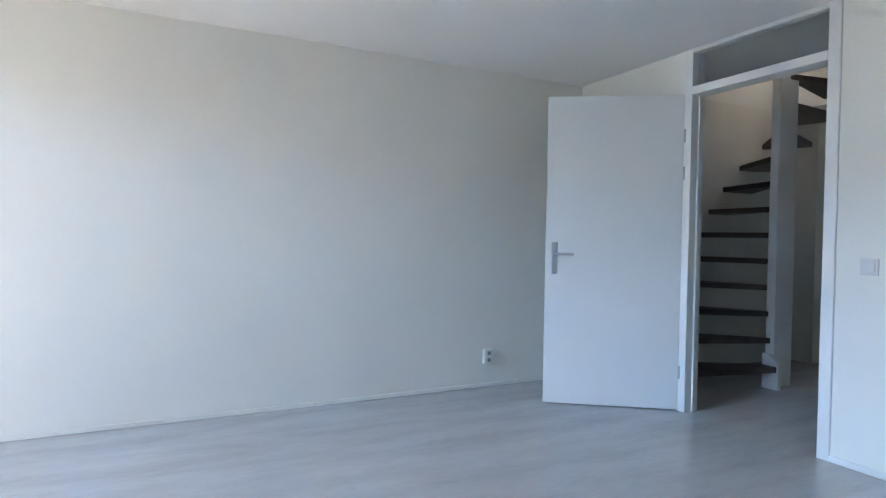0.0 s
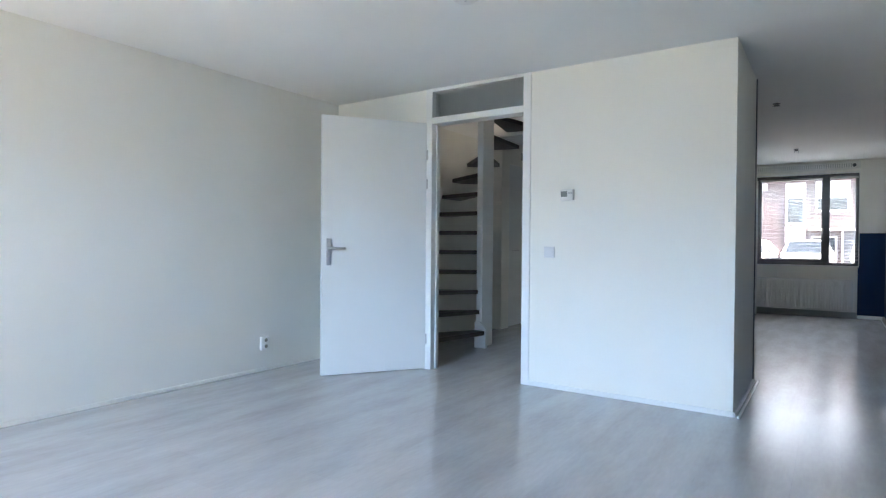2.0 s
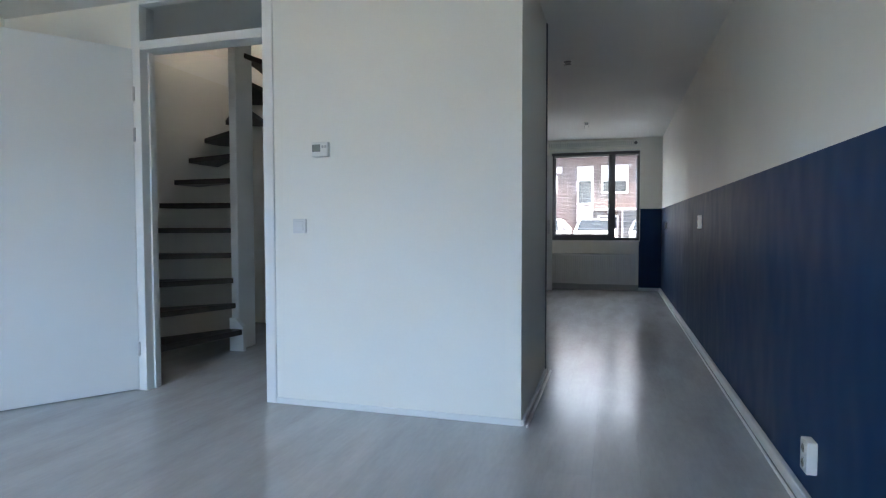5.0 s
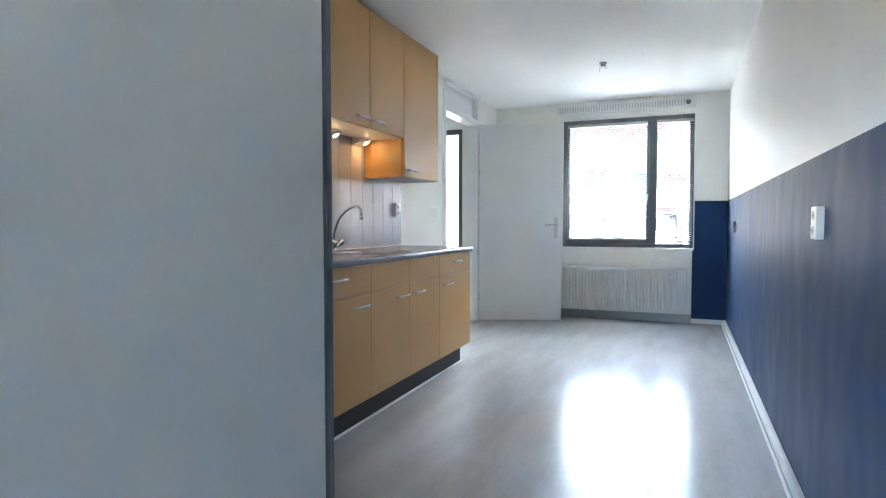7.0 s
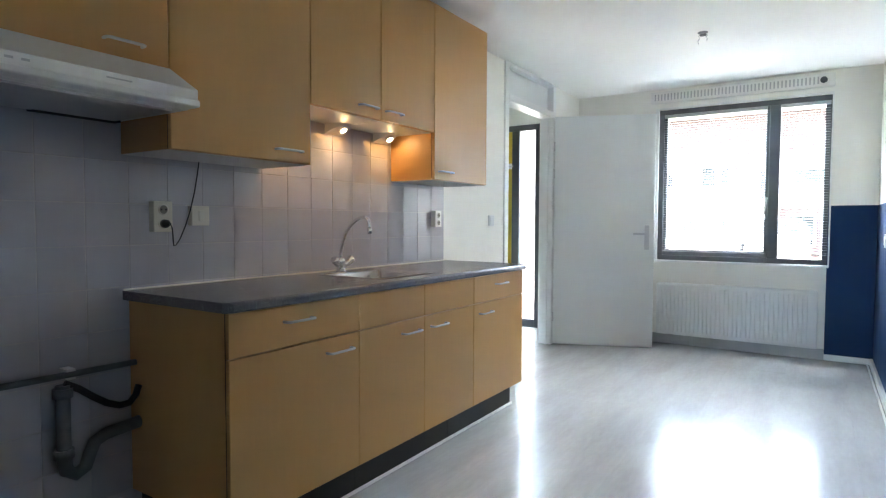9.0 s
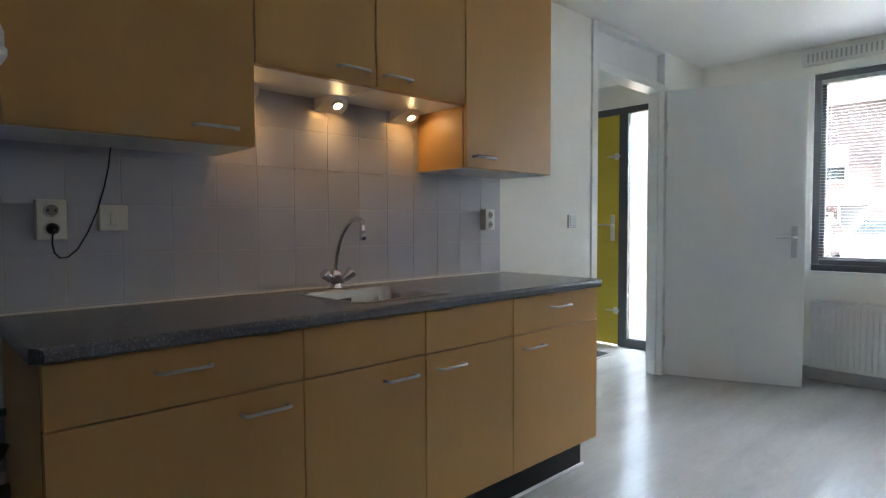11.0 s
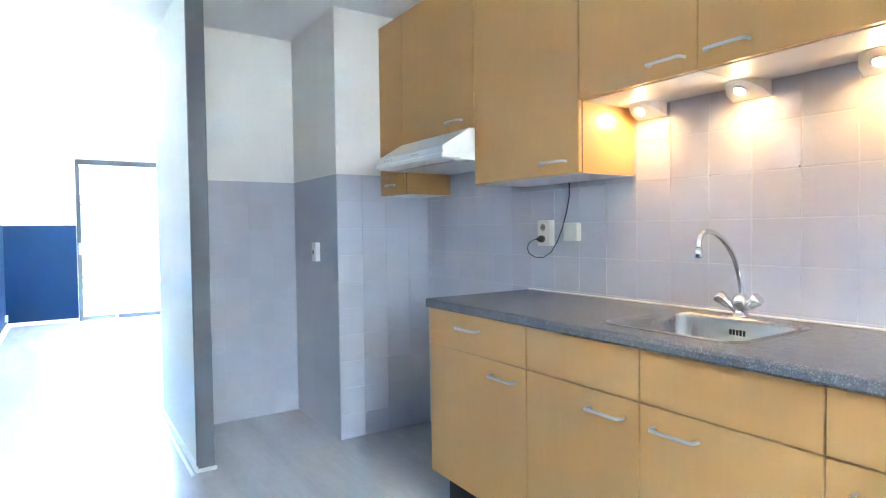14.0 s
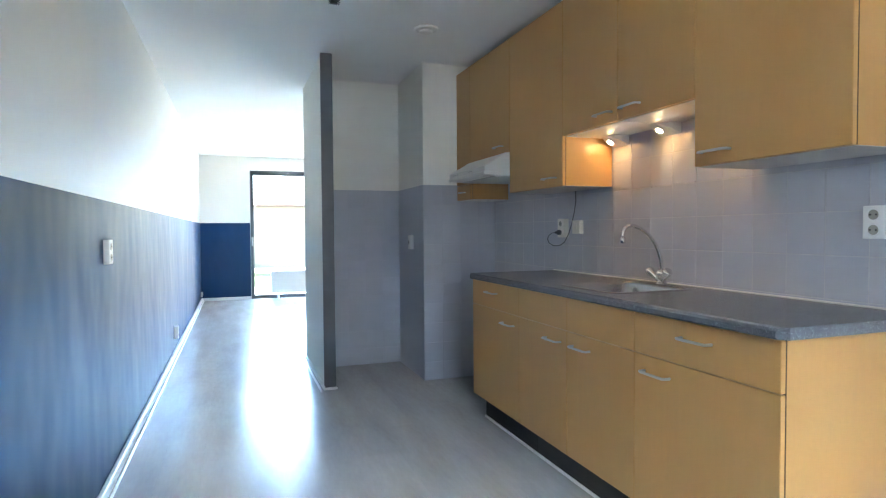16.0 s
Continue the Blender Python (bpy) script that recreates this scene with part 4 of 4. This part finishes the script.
for a in ((DX0, DX1, DTOP - 0.06, DTOP), (DX0, DX0 + 0.06, 0.0, DTOP - 0.06), (DX1 - 0.06, DX1, 0.0, DTOP - 0.06), (-3.255, -3.165, 0.0, DTOP - 0.06), (-3.165, DX1 - 0.06, 0.0, 0.085)):
    part("frame", mk(a[0], a[1], fy0, fy1, a[2], a[3], bevel=0.004), FRAMEGREY, fd)
part("leaf", mk(DX0 + 0.06, -3.258, fy0 + 0.015, fy1 - 0.01, 0.012, DTOP - 0.063, bevel=0.003), YELLOW, fd)
p = part("sidelight_pane", mk(-3.165, DX1 - 0.06, fy0 + 0.04, fy0 + 0.046, 0.085, DTOP - 0.06), FROST, fd, "milky sidelight glass")
p.visible_shadow = False
lp = part("handle_plate", mk(-3.34, -3.30, fy0 + 0.003, fy0 + 0.015, 0.98, 1.22, bevel=0.003), PLAST, fd, "white long plate")
part("lever", tube(bmesh.new(), [(-3.32, fy0 + 0.005, 1.13), (-3.32, fy0 - 0.04, 1.13), (-3.44, fy0 - 0.045, 1.13)], 0.009, 8), ALU, lp)
for z in (0.33, 1.76):
    bt = part("bolt", mk(-3.30, -3.262, fy0 + 0.0, fy0 + 0.015, z - 0.03, z + 0.03, bevel=0.003), PLAST, fd, "white security bolt")
    part("bolt_bar", tube(bmesh.new(), [(-3.38, fy0, z), (-3.24, fy0, z)], 0.007, 8), ALU, bt)
mat_thing = thing("doormat", (-3.6, 10.75, 0), "dark grey doormat with a metal edge inside the front door", "doormat")
part("fibre", mk(-4.1, -3.125, 10.45, 11.04, 0, 0.012, bevel=0.004), MATF, mat_thing)
part("edge_strip", mk(-3.125, -3.10, 10.45, 11.06, 0, 0.010, bevel=0.002), ALU, mat_thing, "bright metal edge strip")

# ---- ceiling fittings ----
rose = thing("ceiling_rose", (-2.27, 3.23, HIGH), "round white ceiling rose in the living room", "ceiling fitting")
part("cover", lathe(bmesh.new(), [(0.072, 0), (0.072, -0.012), (0.06, -0.022), (0.01, -0.025)], -2.27, 3.23, 28, HIGH), PLAST, rose)
part("screw", lathe(bmesh.new(), [(0.006, 0), (0.005, -0.003)], -2.27, 3.23, 10, HIGH - 0.025), ALU, rose)
rose = thing("ceiling_vent", (-1.705, 6.50, HIGH), "round white ceiling vent in the kitchen", "ceiling fitting")
part("ring", lathe(bmesh.new(), [(0.075, 0), (0.075, -0.008), (0.062, -0.014), (0.058, -0.004)], -1.705, 6.50, 28, HIGH), PLAST, rose)
part("disc", lathe(bmesh.new(), [(0.01, -0.002), (0.04, -0.014), (0.042, -0.024), (0.01, -0.028)], -1.705, 6.50, 28, HIGH), PLAST, rose)
for x, y in ((-1.088, 6.78), (-1.075, 9.82)):
    c = thing("lamp_connection", (x, y, HIGH), "bare ceiling connection with short wires and no lamp", "ceiling fitting", "bare ceiling connections")
    part("box", lathe(bmesh.new(), [(0.032, 0), (0.032, -0.004), (0.026, -0.006), (0.005, -0.007)], x, y, 20, HIGH), FRAMEGREY, c, "dark open ceiling box")
    part("connector", mk(x - 0.018, x + 0.022, y - 0.009, y + 0.009, HIGH - 0.026, HIGH - 0.012, bevel=0.003), GREYPVC, c, "grey wire connector")
    for s, drop in ((-1, 0.075 if y > 9 else 0.03), (1, 0.06 if y > 9 else 0.028)):
        part("wire", tube(bmesh.new(), [(x + 0.006 * s, y, HIGH - 0.006), (x + 0.03 * s, y + 0.012, HIGH - 0.02), (x + 0.018 * s, y + 0.006, HIGH - 0.02 - drop * 0.2), (x + 0.03 * s, y - 0.004, HIGH - drop * 0.75), (x + 0.024 * s, y, HIGH - drop)], 0.0018, 6), GREYPVC, c, "thin bare wire")

# unseen pane over the added opening that lets sky light into the hall
added_roof_light = solid("window_added_roof_light", mk(-3.86, -3.40, 6.05, 6.45, 4.64, 4.65), GLASS, "small clear roof light, unseen, added to brighten the stairwell", "window")
added_roof_light.visible_shadow = False

# ---- street and garden outside ----
solid("ground", mk(-160, 160, -160, 160, -0.5, -0.16), EARTH, "bare ground around the houses", "ground")
solid("pavement", mk(-60, 60, FRONT + 0.3, 17.0, -0.158, -0.10), SLAB, "grey concrete paving before the house", "pavement")
solid("road", mk(-60, 60, 17.0, 24.0, -0.158, -0.145), ASPH, "brick-paved street", "road")
solid("pavement_far", mk(-60, 60, 24.0, 32.0, -0.158, -0.12), ASPH, "grey paved parking strip opposite", "pavement")
solid("terrace", mk(-5.5, 1.2, -3.2, BACK - 0.3, -0.158, -0.07), PAVE, "grey garden terrace paving", "pavement")
solid("lawn", mk(-5.5, 1.2, -9.0, -3.2, -0.158, -0.09), GRASS, "sunlit green garden lawn", "lawn")


def window_in(parent, x0, x1, y, z0, z1):
    f = bmesh.new()
    for a in ((x0, x1, z0, z0 + 0.08), (x0, x1, z1 - 0.08, z1), (x0, x0 + 0.08, z0 + 0.08, z1 - 0.08), (x1 - 0.08, x1, z0 + 0.08, z1 - 0.08)):
        box(f, a[0], a[1], y - 0.06, y, a[2], a[3])
    w = part("window", f, TRIM, parent, "white window frame")
    part("pane", mk(x0 + 0.08, x1 - 0.08, y - 0.035, y - 0.02, z0 + 0.08, z1 - 0.08), CARG, w, "dark window pane")


def house(x, y):
    h = thing("row_house", (x, y, -0.12), "brown brick row house with white window frames", "house", "row houses across the street")
    part("wall", mk(x, x + 5.6, y, y + 8, -0.12, 5.6), BRICK, h)
    bm = bmesh.new()
    prism(bm, [(y - 0.35, 5.6), (y + 4, 8.6), (y + 8.35, 5.6)], x, x + 5.6, "x")
    part("roof", bm, ROOF, h)
    part("gutter", mk(x, x + 5.6, y - 0.45, y - 0.3, 5.48, 5.62), TRIM, h)
    for x0, x1, z0, z1 in ((0.0, 0.45, 2.76, 3.55), (1.43, 2.22, 2.08, 3.36), (2.61, 3.89, 2.64, 3.33), (4.9, 5.55, 2.64, 3.55), (2.45, 3.45, 0.3, 1.55)):
        window_in(h, x + x0, x + x1, y, z0, z1)
    for x0, x1, z0, z1 in ((0.05, 0.68, 3.70, 4.02), (1.43, 2.22, 3.38, 4.0), (1.43, 2.22, 1.2, 2.0), (2.61, 3.89, 3.35, 4.03)):
        part("panel", mk(x + x0, x + x1, y - 0.045, y, z0, z1), TRIM, h, "white facade panel")
    part("door", mk(x + 3.68, x + 4.55, y - 0.03, y, -0.1, 1.78), DARKGREY, h)
    part("door_frame", mk(x + 3.60, x + 3.675, y - 0.05, y, -0.1, 1.78), TRIM, h)
    part("canopy", mk(x + 2.37, x + 4.6, y - 0.6, y, 1.80, 1.89), TRIM, h)
    # brick courses
    course = bmesh.new()
    for k in range(46):
        z = 0.02 + k * 0.12
        box(course, x, x + 5.6, y - 0.006, y - 0.001, z, z + 0.095)
    part("brick_course", course, BRICK, h)


for k in range(-4, 4):
    house(-4.0 + 5.6 * k, 32.0)


def car(x, y, m, label, turn=0):
    c = thing("car", (0, 0, 0), label, "car", "cars parked opposite")
    bm = bmesh.new()
    prof = [(-2.0, 0.35), (-2.05, 0.55), (-1.95, 0.78), (-1.1, 0.92), (-0.45, 1.38), (0.2, 1.45), (1.0, 1.42), (1.75, 1.02), (2.0, 0.95), (2.05, 0.5), (1.95, 0.3), (-1.8, 0.25)]
    prism(bm, prof, -0.82, 0.82, "x")
    for v in bm.verts:
        if v.co.z > 1.2:
            v.co.x *= 0.76
        elif v.co.z < 0.6 or abs(v.co.y) > 1.9:
            v.co.x *= 0.93
    bmesh.ops.bevel(bm, geom=bm.edges[:], offset=0.05, segments=2, affect="EDGES")
    part("body", bm, m, c)
    bm = bmesh.new()
    v = [bm.verts.new(q) for q in ((-0.7, -1.08, 0.95), (0.7, -1.08, 0.95), (0.56, -0.50, 1.37), (-0.56, -0.50, 1.37))]
    w = [bm.verts.new(q.co + Vector((0, -0.02, 0.02))) for q in v]
    bm.faces.new(v[::-1])
    bm.faces.new(w)
    for i in range(4):
        bm.faces.new((v[i], v[(i + 1) % 4], w[(i + 1) % 4], w[i]))
    part("windscreen", bm, CARG, c, "dark windscreen")
    for s in (-1, 1):
        bm = bmesh.new()
        prism(bm, [(-0.85, 0.96), (-0.35, 1.33), (0.9, 1.34), (1.4, 1.0)], s * 0.70 - 0.02, s * 0.70 + 0.02, "x")
        for q in bm.verts:
            q.co.x += s * (0.12 - (q.co.z - 0.96) * 0.35)
        part("side_window", bm, CARG, c, "dark side window")
        part("headlight", mk(s * 0.62 - 0.14, s * 0.62 + 0.14, -2.03, -1.93, 0.62, 0.76, bevel=0.02), ALU, c, "clear headlight")
        for yy in (-1.3, 1.3):
            bm = bmesh.new()
            lathe(bm, [(0.2, -0.1), (0.31, -0.09), (0.31, 0.09), (0.2, 0.1)], 0, 0, 18)
            bm.transform(pose(s * 0.74, yy, 0.31, 0, 90))
            wh = part("wheel", bm, RUBBER, c, "black tyre")
            bm = bmesh.new()
            lathe(bm, [(0.19, -0.105), (0.19, 0.105)], 0, 0, 14)
            bm.transform(pose(s * 0.74, yy, 0.31, 0, 90))
            part("rim", bm, ALU, wh, "silver rim")
    c.matrix_basis = pose(x, y, -0.12, 0, 0, turn)


CARS = mat("silver_car_paint", (0.55, 0.56, 0.58), 0.2, 0.3, vary=0.01)
car(-5.75, 27, CARS, "silver hatchback parked across the street", 4)
car(-3.52, 26.8, CARW, "white hatchback parked across the street", -3)
car(-1.52, 27, CARW, "white hatchback parked across the street", 2)
car(0.7, 27.2, CARS, "silver hatchback parked across the street", -2)


def foliage(bm, cx, cy, cz, rx, ry, rz, n, size, rnd):
    for _ in range(n):
        while True:
            p = Vector((rnd.uniform(-1, 1), rnd.uniform(-1, 1), rnd.uniform(-1, 1)))
            if 0.25 < p.length < 1 and noise.noise(p * 2.1 + Vector((cx, cy, 0))) > -0.22:
                break
        c = Vector((cx + p.x * rx, cy + p.y * ry, cz + p.z * rz))
        u = Vector((rnd.gauss(0, 1), rnd.gauss(0, 1), rnd.gauss(0, 1))).normalized()
        w = u.orthogonal().normalized()
        s = size * rnd.uniform(0.6, 1.3)
        bm.faces.new([bm.verts.new(c + q) for q in (-u * s, w * s * 0.5, u * s, -w * s * 0.5)])
    return bm


def tree(x, y, h, label):
    rnd = random.Random(int(x * 10 + y))
    t = thing("tree", (x, y, -0.12), label, "tree")
    part("trunk", tube(bmesh.new(), [(x, y, -0.12), (x + 0.05, y, h * 0.3), (x - 0.03, y + 0.05, h * 0.55), (x + 0.06, y, h * 0.85)], [0.14, 0.11, 0.08, 0.03], 10), BARK, t)
    for k in range(6):
        a = k * 1.1
        z = h * (0.4 + 0.07 * k)
        part("limb", tube(bmesh.new(), [(x, y, z), (x + 0.5 * math.cos(a), y + 0.5 * math.sin(a), z + 0.4), (x + 1.2 * math.cos(a), y + 1.2 * math.sin(a), z + 0.9)], [0.05, 0.035, 0.012], 7), BARK, t)
    part("crown", foliage(bmesh.new(), x, y, h * 0.72, 1.9, 1.9, h * 0.32, 2600, 0.13, rnd), LEAF, t)


tree(-7.3, 25.0, 6.2, "leafy street tree beside the parked cars")

fence = thing("garden_fence", (-2, -9, -0.16), "pale horizontal board garden fence", "fence")
me = mesh_of("board", mk(-0.88, 0.88, -0.012, 0.012, -0.085, 0.085), FENCEW)
for k in range(4):
    xc = -4.5 + 1.85 * k
    part("post", mk(xc + 0.89, xc + 0.96, -9.05, -8.96, -0.16, 1.85), FENCEW, fence)
    for j in range(8):
        o = new("board", me)
        o.parent = fence
        o.location = Vector((xc, -9.0, 0.08 + 0.225 * j)) - ORIGIN[fence.name]
shed = thing("garden_shed", (-2.2, -13, -0.16), "wooden garden shed with dark roof behind the fence", "shed")
part("wall", mk(-3.8, -0.9, -14.5, -12.2, -0.16, 2.05), FENCEW, shed)
bm = bmesh.new()
prism(bm, [(-14.7, 2.05), (-12.0, 2.05), (-12.0, 2.12), (-14.7, 2.5)], -4.0, -0.75, "x")
part("roof", bm, ROOF, shed, "dark roof")
rnd = random.Random(5)
sh = thing("garden_shrub", (0.1, -7.6, -0.1), "green leafy shrub beside the lawn", "shrub")
bm = bmesh.new()
for k in range(7):
    a = k * 0.9
    tube(bm, [(-0.1, -7.6, -0.1), (-0.1 + 0.3 * math.cos(a), -7.6 + 0.3 * math.sin(a), 0.7), (-0.1 + 0.55 * math.cos(a), -7.6 + 0.5 * math.sin(a), 1.4)], [0.02, 0.015, 0.006], 6)
part("stems", bm, BARK, sh)
part("crown", foliage(bmesh.new(), -0.1, -7.6, 0.9, 0.85, 0.8, 0.95, 1500, 0.08, rnd), LEAF, sh)
sidefence = solid("wall_garden_side", mk(1.2, 1.3, -9, BACK - 0.35, -0.16, 1.8), FENCEW, "pale wooden side fence of the garden", "fence")
solid("wall_garden_side_far", mk(-5.6, -5.5, -9, BACK - 0.35, -0.16, 1.8), FENCEW, "pale wooden side fence of the garden", "fence")


# ---- pieces of walls and floor ----
def tile_mesh(name, s, material, t=0.004, c=0.0022):
    """A square tile in the x-z plane, its chamfered face at -y."""
    bm = bmesh.new()
    h = s / 2
    back = [bm.verts.new((x, 0, z)) for x, z in ((-h, -h), (h, -h), (h, h), (-h, h))]
    mid = [bm.verts.new((x, -t + c * 0.5, z)) for x, z in ((-h, -h), (h, -h), (h, h), (-h, h))]
    k = h - c
    top = [bm.verts.new((x, -t, z)) for x, z in ((-k, -k), (k, -k), (k, k), (-k, k))]
    for a, b in ((back, mid), (mid, top)):
        for i in range(4):
            bm.faces.new((a[i], a[(i + 1) % 4], b[(i + 1) % 4], b[i]))
    bm.faces.new(top)
    return mesh_of(name, bm, material)


PITCH = 0.15
tiled = solid("trim_tile_bed", mk(KW, KW + 0.001, 5.80, 8.845, 0, 1.64), GROUT, "grout bed of square pale grey glazed tiles", "tiles")
me = tile_mesh("tile", 0.1467, TILE, 0.0018, 0.0011)
for i in range(21):
    y = 5.768 + PITCH * i
    for j in range(11):
        z = 0.0725 + PITCH * j
        o = new("tile", me)
        o.parent = tiled
        o.matrix_basis = pose(KW + 0.001, y, z, 0, 0, 90)

for y, z, r in ((7.648, 1.3475, 0.0025), (7.68, 1.3485, 0.0018), (7.937, 1.3515, 0.0028)):
    bm = lathe(bmesh.new(), [(r, 0), (r, 0.0022)], 0, 0, 8)
    bm.transform(pose(KW + 0.001, y, z, 0, 90))
    # solid disc; the hole's shade is its colour
    part("drill_hole", bm, HOLE, tiled, "small dark drill hole")

greybed = solid("trim_grey_band", mk(-1.90, -1.899, 5.10, 5.801, 0, 1.488), GREYP, "grey painted lower side of the pillar", "painted wall")
pilbed = solid("trim_pillar_tile_bed", mk(KW + 0.006, -1.899, 5.80, 5.801, 0, 1.488), GREYP, "grey painted tiles on the pillar front", "tiles")
nichebed = solid("trim_niche_tile_bed", mk(-1.899, -1.22, 5.10, 5.101, 0, 1.488), GREYP, "grey painted tiles on the niche wall", "tiles")
solid("trim_partition_grey", mk(-1.221, -1.22, 5.101, 5.80, 0, 1.488), GREYP, "grey painted inner face of the partition", "painted wall")
meg = tile_mesh("tile", 0.148, TILEG, 0.0025, 0.0012)
for j in range(10):
    z = 0.063 + PITCH * j
    for i in range(4):
        o = new("tile", meg)
        o.parent = pilbed
        o.matrix_basis = pose(-1.975 - PITCH * i, 5.801, z, 0, 0, 180)
    for i in range(5):
        o = new("tile", meg)
        o.parent = nichebed
        o.matrix_basis = pose(-1.825 + PITCH * i - (0.038 if i == 4 else 0), 5.101, z, 0, 0, 180) @ Matrix.Diagonal((0.5 if i == 4 else 1, 1, 1, 1))

PW, PL = 0.19, 1.29
plank = mesh_of("plank", mk(-PW / 2 + 0.00012, PW / 2 - 0.00012, -0.5, 0.5, -0.0039, 0.0), OAK)
rnd = random.Random(11)
row = 0
x = -PW / 2 - 0.01
while x > LEFT - PW / 2:
    y = BACK - rnd.uniform(0.05, PL - 0.05)
    while y < FRONT:
        y0, y1 = max(y, BACK - 0.02), min(y + PL, FRONT + 0.02)
        if y1 - y0 > 0.02:
            o = new("plank", plank)
            o.parent = floor
            o.location = (x, (y0 + y1) / 2, 0)
            o.scale = (1, y1 - y0 - 0.0003, 1)
        y += PL
    x -= PW
